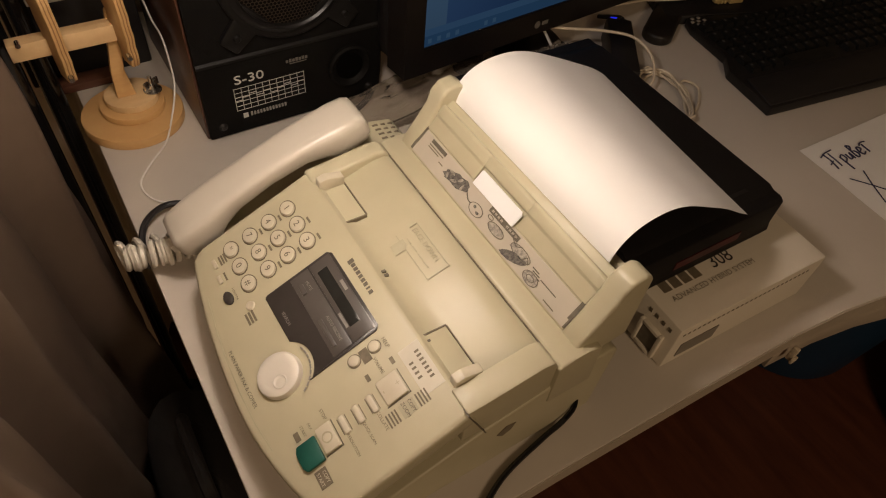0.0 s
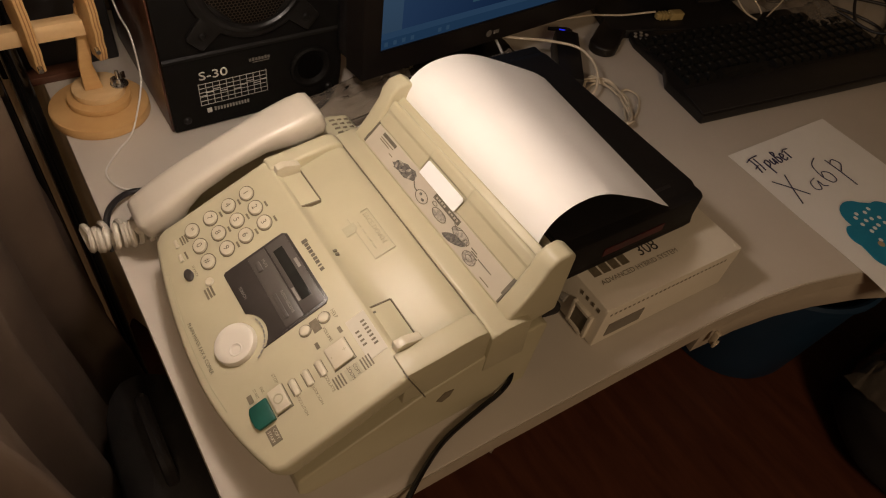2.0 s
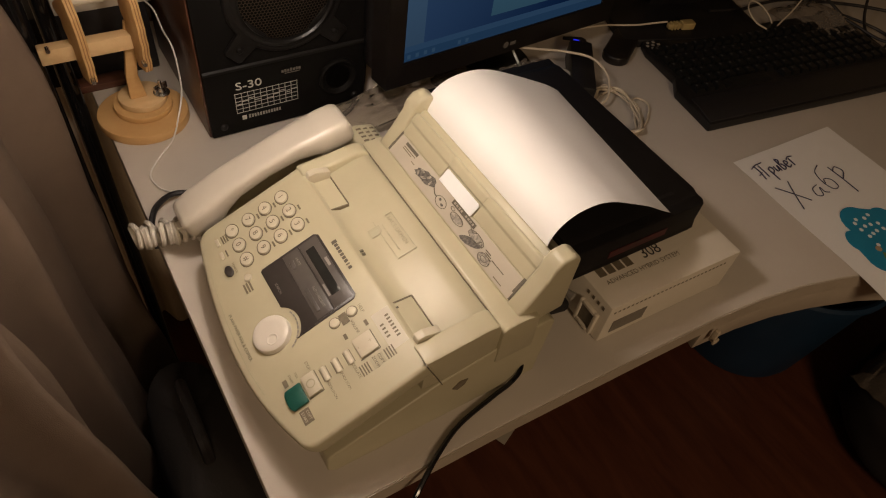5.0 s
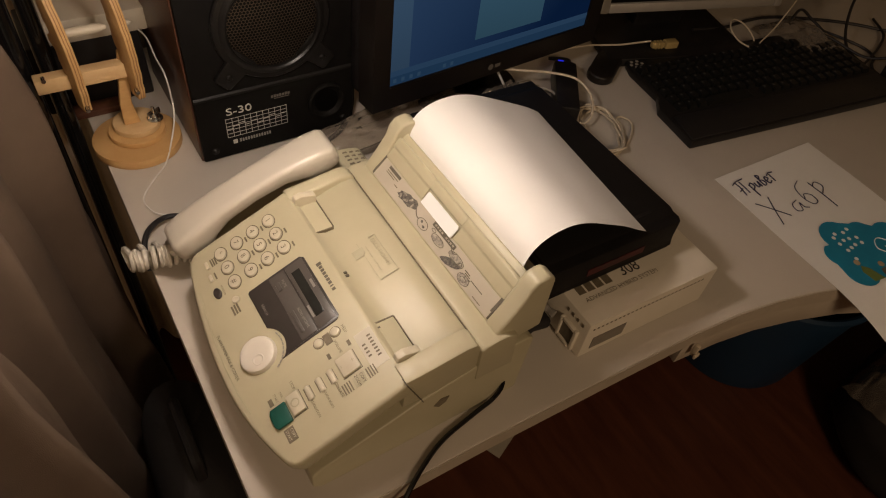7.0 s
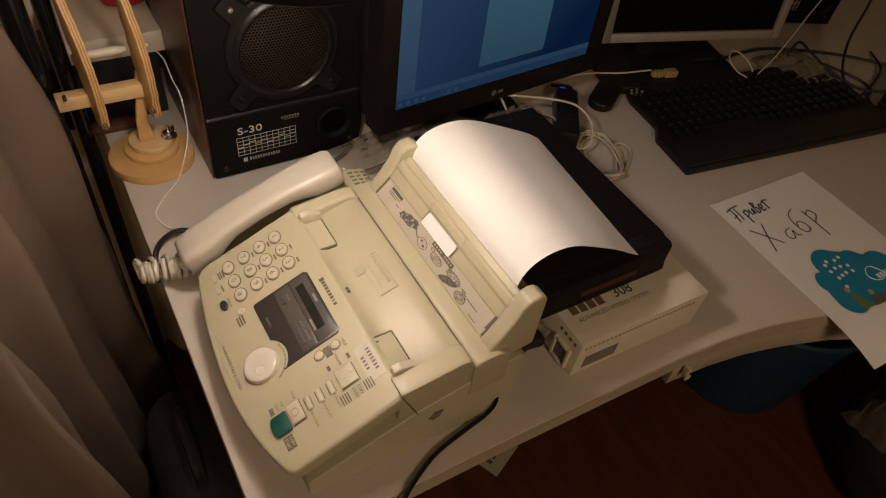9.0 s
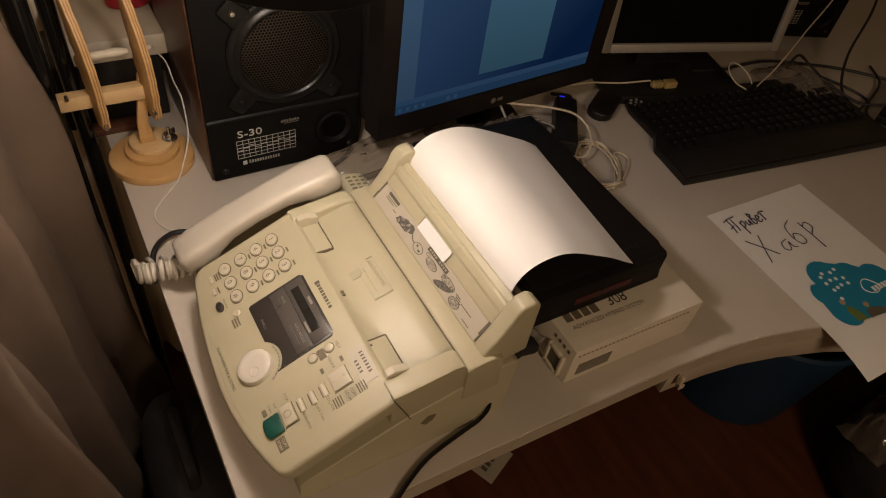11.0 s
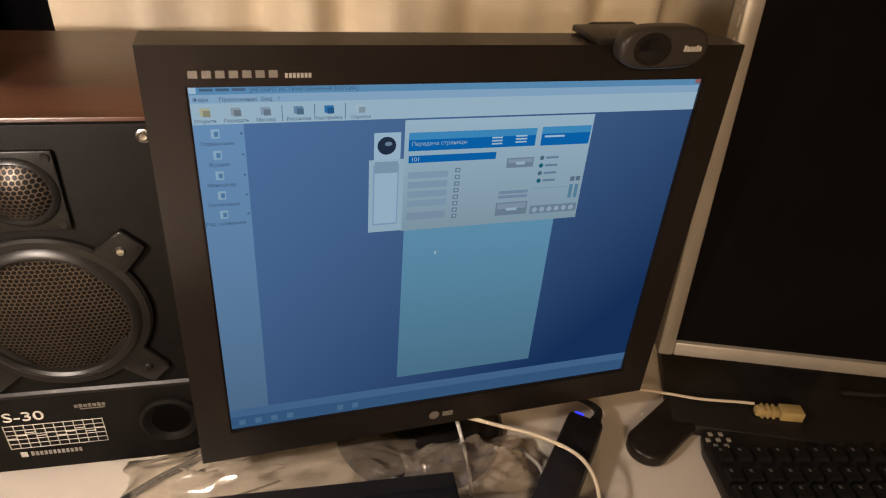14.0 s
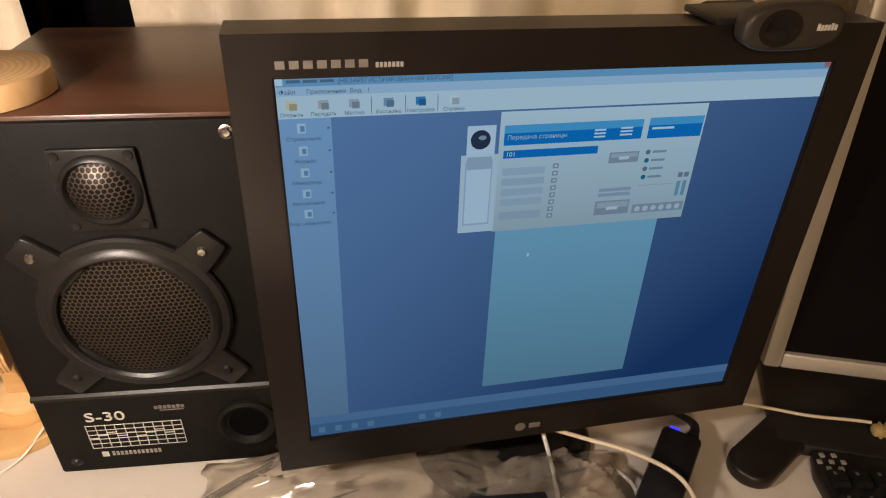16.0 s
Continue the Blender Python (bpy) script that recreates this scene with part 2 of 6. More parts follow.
def grille_material():
    m = mat("perforated_metal", (0.105, 0.080, 0.058), (0.078, 0.058, 0.041), 30, 0.46, 0.0, 10, 0.7)
    nt = m.node_tree
    b = nt.nodes["Principled BSDF"]
    tc = nt.nodes.new("ShaderNodeTexCoord")
    sp = nt.nodes.new("ShaderNodeSeparateXYZ")
    nt.links.new(tc.outputs["Object"], sp.inputs[0])

    def op(kind, a, b2=None):
        n = nt.nodes.new("ShaderNodeMath")
        n.operation = kind
        for i, v in enumerate((a, b2)):
            if v is None:
                continue
            if isinstance(v, (int, float)):
                n.inputs[i].default_value = v
            else:
                nt.links.new(v, n.inputs[i])
        return n.outputs[0]
    # staggered round holes, 4 mm apart
    pitch, rise = 0.0040, 0.0040 * 0.866

    def holes(ox, oz):
        x = op("SUBTRACT", op("PINGPONG", op("ADD", sp.outputs[0], ox), pitch / 2), 0.0)
        z = op("SUBTRACT", op("PINGPONG", op("ADD", sp.outputs[2], oz), rise), 0.0)
        return op("SQRT", op("ADD", op("MULTIPLY", x, x), op("MULTIPLY", z, z)))
    d = op("MINIMUM", holes(1.0, 1.0), holes(1.0 + pitch / 2, 1.0 + rise))
    hole = op("LESS_THAN", d, 0.00168)
    old = b.inputs["Base Color"].links[0].from_socket
    mix = nt.nodes.new("ShaderNodeMix")
    mix.data_type = "RGBA"
    nt.links.new(hole, mix.inputs[0])
    nt.links.new(old, mix.inputs[6])
    mix.inputs[7].default_value = (0.004, 0.003, 0.0025, 1)
    nt.links.new(mix.outputs[2], b.inputs["Base Color"])
    bp = nt.nodes.new("ShaderNodeBump")
    bp.inputs["Distance"].default_value = 0.0012
    bp.inputs["Strength"].default_value = 0.8
    bp.invert = True
    nt.links.new(hole, bp.inputs["Height"])
    nt.links.new(bp.outputs[0], b.inputs["Normal"])
    return m


M_GRILLE = grille_material()


# ---- mesh helpers ----
def thing(name, place=(0, 0, 0), turn=0.0, label="", category="", group="", kind=""):
    ob = new(name)
    ob.empty_display_size = 0.02
    ob.matrix_basis = pose(*place, 0, 0, turn)
    return tagged(ob, label, category, group, kind)


def smooth(me, angle=38):
    for p in me.polygons:
        p.use_smooth = True
    me.set_sharp_from_angle(angle=radians(angle))


def part(name, bm, material, parent=None, label="", flat=False):
    me = bpy.data.meshes.new(name)
    bmesh.ops.recalc_face_normals(bm, faces=bm.faces)
    bm.to_mesh(me)
    bm.free()
    me.materials.append(material)
    if not flat:
        smooth(me)
    ob = new(name, me)
    ob.parent = parent
    if label:
        ob["label"] = label
    return ob


def again(ob, m, parent=None):
    """Another object on the same mesh."""
    c = new(ob.name.split(".")[0], ob.data)
    c.parent = parent or ob.parent
    c.matrix_basis = m
    if "label" in ob:
        c["label"] = ob["label"]
    return c


def B():
    return bmesh.new()


def box(bm, x0, x1, y0, y1, z0, z1, bevel=0.0, m=None, seg=2):
    r = bmesh.ops.create_cube(bm, size=1)
    vs = r["verts"]
    for v in vs:
        v.co = Vector(((x0 + x1) / 2 + v.co.x * (x1 - x0), (y0 + y1) / 2 + v.co.y * (y1 - y0), (z0 + z1) / 2 + v.co.z * (z1 - z0)))
    if m:
        bmesh.ops.transform(bm, matrix=m, verts=vs)
    if bevel:
        es = list({e for v in vs for e in v.link_edges})
        bmesh.ops.bevel(bm, geom=es, offset=bevel, segments=seg, affect="EDGES", profile=0.5)
    return bm


def cyl(bm, r0, r1, z0, z1, m=None, n=28, bevel=0.0):
    r = bmesh.ops.create_cone(bm, cap_ends=True, segments=n, radius1=r0, radius2=r1, depth=z1 - z0)
    vs = r["verts"]
    for v in vs:
        v.co.z += (z0 + z1) / 2
    es = [e for e in {e for v in vs for e in v.link_edges} if abs(e.verts[0].co.z - e.verts[1].co.z) < 1e-7]
    if m:
        bmesh.ops.transform(bm, matrix=m, verts=vs)
    if bevel:
        bmesh.ops.bevel(bm, geom=es, offset=bevel, segments=2, affect="EDGES", profile=0.5)
    return bm


def prism(bm, outline, lo, hi, axis="y", bevel=0.0, m=None, seg=2):
    """An outline of points, drawn out along one axis: y: (x, z); z: (x, y); x: (y, z)."""
    def at(p, h):
        return {"y": (p[0], h, p[1]), "z": (p[0], p[1], h), "x": (h, p[0], p[1])}[axis]
    a = [bm.verts.new(at(p, lo)) for p in outline]
    b = [bm.verts.new(at(p, hi)) for p in outline]
    fs = [bm.faces.new(a), bm.faces.new(list(reversed(b)))]
    n = len(outline)
    for i in range(n):
        fs.append(bm.faces.new((a[i], a[(i + 1) % n], b[(i + 1) % n], b[i])))
    bmesh.ops.recalc_face_normals(bm, faces=fs)
    if m:
        bmesh.ops.transform(bm, matrix=m, verts=a + b)
    if bevel:
        es = [e for e in {e for v in a + b for e in v.link_edges} if e.calc_face_angle(0) > 0.5]
        bmesh.ops.bevel(bm, geom=es, offset=bevel, segments=seg, affect="EDGES", profile=0.5)
    return bm


def lathe(bm, profile, m=None, n=40):
    """Turn (r, z) points about z."""
    rings = []
    for r, z in profile:
        rings.append([bm.verts.new((r * math.cos(2 * math.pi * i / n), r * math.sin(2 * math.pi * i / n), z)) for i in range(n)])
    for a, b in zip(rings, rings[1:]):
        for i in range(n):
            bm.faces.new((a[i], a[(i + 1) % n], b[(i + 1) % n], b[i]))
    vs = [v for ring in rings for v in ring]
    bmesh.ops.remove_doubles(bm, verts=vs, dist=1e-6)
    if m:
        bmesh.ops.transform(bm, matrix=m, verts=[v for v in vs if v.is_valid])
    return bm


def spline(points, steps=8):
    """A smooth line through points."""
    ps = [Vector(p) for p in points]
    ps = [ps[0] * 2 - ps[1]] + ps + [ps[-1] * 2 - ps[-2]]
    out = []
    for i in range(1, len(ps) - 2):
        a, b, c, d = ps[i - 1:i + 3]
        for k in range(steps):
            t = k / steps
            out.append(0.5 * (2 * b + (c - a) * t + (2 * a - 5 * b + 4 * c - d) * t * t + (3 * b - 3 * c + d - a) * t ** 3))
    return out + [ps[-2]]


def tube(bm, points, r, n=8, raw=False):
    ps = [Vector(p) for p in points] if raw else spline(points)
    up, rings = None, []
    for i, p in enumerate(ps):
        d = (ps[min(i + 1, len(ps) - 1)] - ps[max(i - 1, 0)]).normalized()
        if up is None:
            up = d.orthogonal().normalized()
        up = (up - d * up.dot(d)).normalized()
        side = d.cross(up)
        rr = r(i / (len(ps) - 1)) if callable(r) else r
        rings.append([bm.verts.new(p + rr * (math.cos(2 * math.pi * k / n) * up + math.sin(2 * math.pi * k / n) * side)) for k in range(n)])
    for a, b in zip(rings, rings[1:]):
        for k in range(n):
            bm.faces.new((a[k], a[(k + 1) % n], b[(k + 1) % n], b[k]))
    bm.faces.new(rings[0])
    bm.faces.new(list(reversed(rings[-1])))
    return bm


def sheet(bm, rows, thick=0.0):
    """A surface through rows of points, thickened downwards."""
    g = [[bm.verts.new(p) for p in row] for row in rows]
    for a, b in zip(g, g[1:]):
        for i in range(len(a) - 1):
            bm.faces.new((a[i], a[i + 1], b[i + 1], b[i]))
    if thick:
        bmesh.ops.recalc_face_normals(bm, faces=bm.faces)
        bmesh.ops.solidify(bm, geom=list(bm.faces), thickness=thick)
    return bm


def lettering(body, size, material, parent, m, name="lettering", depth=0.0, align="CENTER", space=1.0, label=""):
    cu = bpy.data.curves.new(name, "FONT")
    cu.body, cu.size, cu.extrude, cu.align_x, cu.align_y, cu.space_character = body, size, depth, align, "CENTER", space
    cu.resolution_u = 3
    tmp = bpy.data.objects.new(name, cu)
    scene.collection.objects.link(tmp)
    dg = bpy.context.evaluated_depsgraph_get()
    me = bpy.data.meshes.new_from_object(tmp.evaluated_get(dg))
    bpy.data.objects.remove(tmp)
    me.materials.clear()
    me.materials.append(material)
    me.transform(m)
    ob = new(name, me)
    ob.parent = parent
    if label:
        ob["label"] = label
    return ob


# ---- the setting ----
def setting(name, bm, material, label, category, flat=False):
    return tagged(part(name, bm, material, None, flat=flat), label, category, kind="structure")


setting("floor", box(B(), -1.6, 2.8, -2.2, 1.4, -0.06, 0.0), M_FLOOR, "dark red-brown laminate floor under the desk", "floor")
setting("ceiling", box(B(), -1.6, 2.8, -2.2, 1.4, 2.5, 2.56), M_CEIL, "plain white ceiling", "ceiling")
wall = B()
box(wall, -1.6, -0.35, 1.30, 1.40, 0, 2.5)
box(wall, 0.85, 2.8, 1.30, 1.40, 0, 2.5)
box(wall, -0.35, 0.85, 1.30, 1.40, 0, 0.82)
box(wall, -0.35, 0.85, 1.30, 1.40, 2.15, 2.5)
setting("wall_north", wall, M_WALL, "beige painted wall behind the curtains", "wall")
setting("wall_south", box(B(), -1.6, 2.8, -2.3, -2.2, 0, 2.5), M_WALL, "plain beige painted wall", "wall")
setting("wall_west", box(B(), -1.7, -1.6, -2.3, 1.4, 0, 2.5), M_WALL, "plain beige painted wall", "wall")
setting("wall_east", box(B(), 2.8, 2.9, -2.3, 1.4, 0, 2.5), M_WALL, "plain beige painted wall", "wall")
win = thing("window_1", (0.25, 1.36, 0.82), 0, "dark window at night behind the curtains", "window", kind="structure")
part("pane", box(B(), -0.57, 0.57, -0.004, 0.004, 0.03, 1.30), M_NIGHT, win)
wf = B()
box(wf, -0.60, 0.60, -0.03, 0.03, 0.0, 0.04)
box(wf, -0.60, 0.60, -0.03, 0.03, 1.29, 1.33)
box(wf, -0.60, -0.56, -0.03, 0.03, 0.04, 1.29)
box(wf, 0.56, 0.60, -0.03, 0.03, 0.04, 1.29)
part("window_frame", wf, M_WHITE, win)


def curtain(name, x0, y0, x1, y1, z0, z1, folds, depth, material, label, seed, lean=0.0, wrinkle=0.0):
    rnd = random.Random(seed)
    n, rows = folds * 16, 60 if wrinkle else 14
    phase = [rnd.uniform(0, 6.28) for _ in range(4)]
    length = math.hypot(x1 - x0, y1 - y0)
    nx, ny = -(y1 - y0) / length, (x1 - x0) / length
    pts = []
    for j in range(rows + 1):
        v, row = j / rows, []
        for i in range(n + 1):
            u = i / n
            w = u * folds * 6.283
            d = depth * (0.62 * math.sin(w + 0.9 * math.sin(w * 0.37 + phase[0])) + 0.34 * math.sin(w * 1.73 + phase[1] + v * 0.9) + 0.18 * math.sin(w * 0.53 + phase[2] + v * 1.7))
            d *= 0.65 + 0.5 * (1 - v)
            d += wrinkle * noise.noise(Vector((u * folds * 1.1, v * 5.0, seed * 3.7))) + 0.4 * wrinkle * noise.noise(Vector((u * folds * 3.0, v * 14.0, seed * 1.3))) + 0.22 * wrinkle * noise.noise(Vector((u * folds * 6.5, v * 9.0, seed * 2.1)))
            row.append((x0 + (x1 - x0) * u + nx * d + lean * (1 - v) * nx, y0 + (y1 - y0) * u + ny * d + lean * (1 - v) * ny, z0 + (z1 - z0) * v))
        pts.append(row)
    ob = part(name, sheet(B(), pts, 0.0015), material, None)
    smooth(ob.data, 80)
    return tagged(ob, label, "curtain")


curtain("curtain", 0.155, 1.15, 1.75, 1.19, 0.02, 2.30, 11, 0.030, M_CURT, "cream fabric curtain hanging in soft folds behind the monitors", 3)
curtain("curtain", -0.34, 1.17, 0.055, 1.14, 0.02, 2.30, 5, 0.030, M_CURT, "cream fabric curtain gathered beside the dark window gap", 8)
curtain("curtain", -0.300, -0.10, -0.158, 0.90, 0.02, 2.30, 8, 0.026, M_CURT2, "fabric curtain hanging beside the desk edge, shade put into its dark colour", 5, -0.130, 0.030)


def desk():
    d = thing("desk", (0, 0, 0), 0, "cream laminate corner desk with a curved front edge", "desk")
    out = [(0, 1.125), (0, 0.338)]
    out += [(x, y) for x, y in ((0.22, 0.3345), (0.40, 0.3285), (0.50, 0.3245), (0.57, 0.3185), (0.63, 0.309), (0.69, 0.294), (0.76, 0.271), (0.84, 0.235), (0.93, 0.18), (1.02, 0.10), (1.10, 0.0), (1.15, -0.10), (1.18, -0.22), (1.19, -0.40))]
    out += [(1.85, -0.40), (1.85, 1.125)]
    part("desktop", prism(B(), out, 0.724, 0.75, "z", 0.0018), M_DESK, d)
    edge = B()
    for (xa, ya), (xb, yb) in zip(out[1:], out[2:-2]):
        a, b = Vector((xa, ya)), Vector((xb, yb))
        nrm = Vector(((b - a).y, -(b - a).x)).normalized() * 0.0012
        q = [a + nrm, b + nrm, b, a]
        prism(edge, [(p.x, p.y) for p in q], 0.7255, 0.7485, "z")
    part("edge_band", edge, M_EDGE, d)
    part("side_panel", box(B(), 0.055, 0.073, 0.45, 1.08, 0.0, 0.724, 0.001), M_DESK, d)
    part("side_panel", box(B(), 1.80, 1.818, -0.30, 1.08, 0.0, 0.724, 0.001), M_DESK, d)
    part("back_panel", box(B(), 0.073, 1.80, 1.03, 1.046, 0.30, 0.724, 0.001), M_DESK, d)
    apron, low = B(), [p for p in out[1:-2] if 0.49 < p[0] < 1.2]
    prism(apron, [(x, y + 0.003) for x, y in low] + [(x + 0.004, y + 0.021) for x, y in reversed(low)], 0.682, 0.7238, "z", 0.001)
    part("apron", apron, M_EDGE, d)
    clip = B()
    box(clip, 0.509, 0.514, 0.315, 0.3215, 0.704, 0.7235, 0.001)
    box(clip, 0.507, 0.516, 0.3125, 0.3155, 0.704, 0.711, 0.001)
    part("clip", clip, M_CABLE, d, "small beige plastic clip under the edge")
    return d


desk()


# ---- the fax machine ----
FX = Vector((0.04, 0.38, 0.75))
SLOPE = 0.46
TILT_P = math.atan(SLOPE)


def on_panel(x, y, lift=0.0):
    """A frame on the sloping control panel: x up the slope, y to the user's left, z out of it."""
    return Matrix.Translation((x, y, 0.063 + SLOPE * x)) @ Matrix.Rotation(-TILT_P, 4, "Y") @ Matrix.Translation((0, 0, lift))


TEXT_TURN = Matrix.Rotation(radians(-90), 4, "Z")


def fax():
    f = thing("fax_machine", FX, 0, "aged cream plain paper fax machine standing on the desk", "fax machine")
    low = B()
    prism(low, [(0.014, 0.0), (0.232, 0.0), (0.238, 0.10), (0.115, 0.092), (0.010, 0.046), (0.008, 0.02)], 0.004, 0.252, "y", 0.003)
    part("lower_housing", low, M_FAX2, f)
    # ledge of the lower half, standing out along the side below the panel
    part("side_ledge", prism(B(), [(0.018, 0.0), (0.234, 0.0), (0.238, 0.084), (0.232, 0.0885), (0.200, 0.0870), (0.115, 0.0690), (0.016, 0.0325), (0.011, 0.028), (0.011, 0.008)], -0.0105, 0.020, "y", 0.0022, None, 3), M_FAX, f)

    def front(y):
        return -0.025 + (0.019 * ((0.1 - y) / 0.106) ** 2 if y < 0.1 else 0.014 * ((y - 0.1) / 0.135) ** 2)
    ca = 1 / math.cos(TILT_P)
    out = [(front(y) * ca, y) for y in [-0.003 + 0.243 * i / 16 for i in range(17)]]
    out = [(0.103 * ca, -0.010), (0.004, -0.010), (-0.003, -0.008)] + out + [(-0.004, 0.246), (0.002, 0.248), (0.103 * ca, 0.248)]
    shell = prism(B(), out, -0.019, 0.0, "z", 0.0045, Matrix.Translation((0, 0, 0.063)) @ Matrix.Rotation(-TILT_P, 4, "Y"), 3)
    part("control_panel", shell, M_FAX, f)
    # fold of the panel into the document cover, and the cover
    cover = [(0.100, 0.060), (0.100, 0.109), (0.104, 0.1075), (0.108, 0.1035), (0.116, 0.1005), (0.126, 0.1015), (0.140, 0.1065), (0.155, 0.1115), (0.167, 0.113), (0.1725, 0.111), (0.1725, 0.06)]
    part("document_cover", prism(B(), cover, 0.012, 0.232, "y", 0.001), M_FAX, f)
    rim = [(0.098, 0.07), (0.099, 0.1105), (0.112, 0.1115), (0.135, 0.1145), (0.160, 0.118), (0.170, 0.1165), (0.174, 0.110), (0.174, 0.07)]
    part("cover_end", prism(B(), rim, -0.009, 0.0125, "y", 0.0020, None, 2), M_FAX, f)
    part("cover_end", prism(B(), rim, 0.2315, 0.250, "y", 0.0035, None, 3), M_FAX, f)
    part("rear_ledge", prism(B(), [(0.1735, 0.06), (0.1735, 0.107), (0.176, 0.1105), (0.190, 0.1125), (0.200, 0.1125), (0.213, 0.108), (0.216, 0.060)], -0.012, 0.252, "y", 0.002), M_FAX, f)
    part("seam", box(B(), 0.1728, 0.1738, 0.0, 0.248, 0.108, 0.1108), M_INKSOFT, f, "thin dark seam")
    part("seam", prism(B(), [(0.0975, 0.112), (0.0985, 0.112), (0.119, 0.066), (0.118, 0.066)], -0.0108, -0.004, "y"), M_INK, f, "thin dark hinge seam")
    part("latch_mark", prism(B(), [(0.131, 0.048), (0.138, 0.056), (0.147, 0.054), (0.144, 0.046), (0.137, 0.042)], -0.0112, -0.0095, "y"), M_INKSOFT, f, "brown recess")
    # document guides
    for y0, y1, yb0, yb1 in ((0.013, 0.060, 0.013, 0.019), (0.184, 0.231, 0.225, 0.231)):
        part("document_guide", prism(B(), [(0.104, 0.095), (0.104, 0.1045), (0.109, 0.1040), (0.125, 0.1045), (0.125, 0.095)], y0, y1, "y", 0.0008), M_FAX, f)
        part("guide_stop", prism(B(), [(0.101, 0.10), (0.103, 0.1145), (0.110, 0.1165), (0.1255, 0.1125), (0.1255, 0.10)], yb0 - 0.001, yb1 + 0.001, "y", 0.001), M_KEY, f)
        e = 0.0606 if y0 < 0.1 else 0.1834
        part("guide_gap", box(B(), 0.103, 0.1255, e - 0.0005, e + 0.0005, 0.1005, 0.1048), M_INKSOFT, f)
        part("guide_gap", box(B(), 0.1252, 0.1260, y0, y1, 0.1008, 0.1050), M_INKSOFT, f)
    part("guide_gap", box(B(), 0.1030, 0.1090, 0.0540, 0.0556, 0.1035, 0.1050), M_INK, f)
    part("sensor_slot", box(B(), 0.1080, 0.1112, 0.1240, 0.1262, 0.100, 0.1046), M_INK, f, "small black sensor opening")
    part("sensor_slot", box(B(), 0.1080, 0.1112, 0.1198, 0.1220, 0.100, 0.1046), M_INK, f, "small black sensor opening")
    # embossed wording on the cover
    tilt = Matrix.Translation((0.143, 0.125, 0.10825)) @ Matrix.Rotation(-math.atan(0.34), 4, "Y") @ TEXT_TURN
    lettering("FACE DOWN", 0.0062, M_EMBOSS, f, tilt @ Matrix.Translation((-0.004, 0.006, 0)), "embossed_lettering", 0.0002)
    fr = B()
    for q in ((-0.026, 0.024, 0.0105, 0.0112), (-0.026, 0.024, -0.0092, -0.0085), (0.0233, 0.024, -0.0085, 0.0105), (-0.026, -0.0253, 0.004, 0.0105)):
        box(fr, q[0], q[1], q[2], q[3], -0.0004, 0.0004, 0, tilt)
    for k in range(4):
        box(fr, -0.018 + k * 0.009, -0.012 + k * 0.009, -0.0035, -0.0025, -0.0004, 0.0004, 0, tilt)
    part("embossed_frame", fr, M_EMBOSS, f)
    page = B()
    prism(page, [(-0.020, -0.018), (-0.010, -0.018), (-0.010, -0.009), (-0.014, -0.006), (-0.020, -0.006)], -0.0003, 0.0003, "z", 0, tilt)
    part("embossed_page", page, M_EMBOSS, f)
    # paper tray
    # tray wall: sloping label face, then a step up to a rounded rim with a pocket for the card
    sl = Matrix.Translation((0.1925, 0.12, 0.114)) @ Matrix.Rotation(-math.atan2(0.036, 0.0335), 4, "Y")
    part("tray_front", prism(B(), [(0.1925, 0.08), (0.1925, 0.114), (0.226, 0.150), (0.232, 0.154), (0.2345, 0.152), (0.2345, 0.08)], 0.012, 0.228, "y", 0.0008), M_FAX, f)
    for y0, y1 in ((-0.1075, -0.0240), (0.0345, 0.1075)):
        part("tray_rim", prism(B(), [(0.0236, -0.001), (0.0244, 0.0016), (0.0370, 0.0022), (0.0395, 0.0040), (0.0470, 0.0046), (0.0495, 0.0030), (0.0495, -0.001)], y0, y1, "y", 0.0007, sl), M_FAX, f)
    part("tray_rim", prism(B(), [(0.0375, -0.001), (0.0380, 0.0026), (0.0395, 0.0040), (0.0470, 0.0046), (0.0495, 0.0030), (0.0495, -0.001)], -0.0241, 0.0346, "y", 0.0007, sl), M_FAX, f)
    part("picture_label", box(B(), 0.0010, 0.0228, -0.1065, 0.1065, 0.0002, 0.0007, 0, sl), M_LABEL, f, "beige instruction label with grey pictures")
    lab = sl @ Matrix.Translation((0, 0, 0.0011)) @ Matrix.Diagonal((0.82, 1, 1, 1))

    def ink(name, x0, x1, y0, y1, m=M_INK):
        part(name, box(B(), x0, x1, y0, y1, 0, 0.0003, 0, lab), m, f)
    ink("heading_bar", 0.0225, 0.0265, 0.072, 0.094)
    ink("heading_bar", 0.0205, 0.0262, -0.034, 0.004)
    for k in range(9):
        ink("heading_letter", 0.0222, 0.0246, -0.0315 + 0.0038 * k, -0.0290 + 0.0038 * k, M_LABEL) if k != 4 else None
    for k in range(2):
        ink("text_bar", 0.0195 - 0.0026 * k, 0.0205 - 0.0026 * k, 0.073 + 0.005 * k, 0.094, M_INKSOFT)
    ink("text_bar", 0.0135, 0.0145, 0.068, 0.074, M_INKSOFT)
    for k in range(3):
        ink("text_bar", 0.0165 - 0.0022 * k, 0.0176 - 0.0022 * k, -0.066 - 0.002 * k, -0.058 - 0.002 * k, M_INK)
    ink("text_bar", 0.0140, 0.0150, -0.088, -0.070, M_INK)
    ink("text_bar", 0.0040, 0.0050, -0.094, -0.082, M_INKSOFT)
    rnd = random.Random(11)

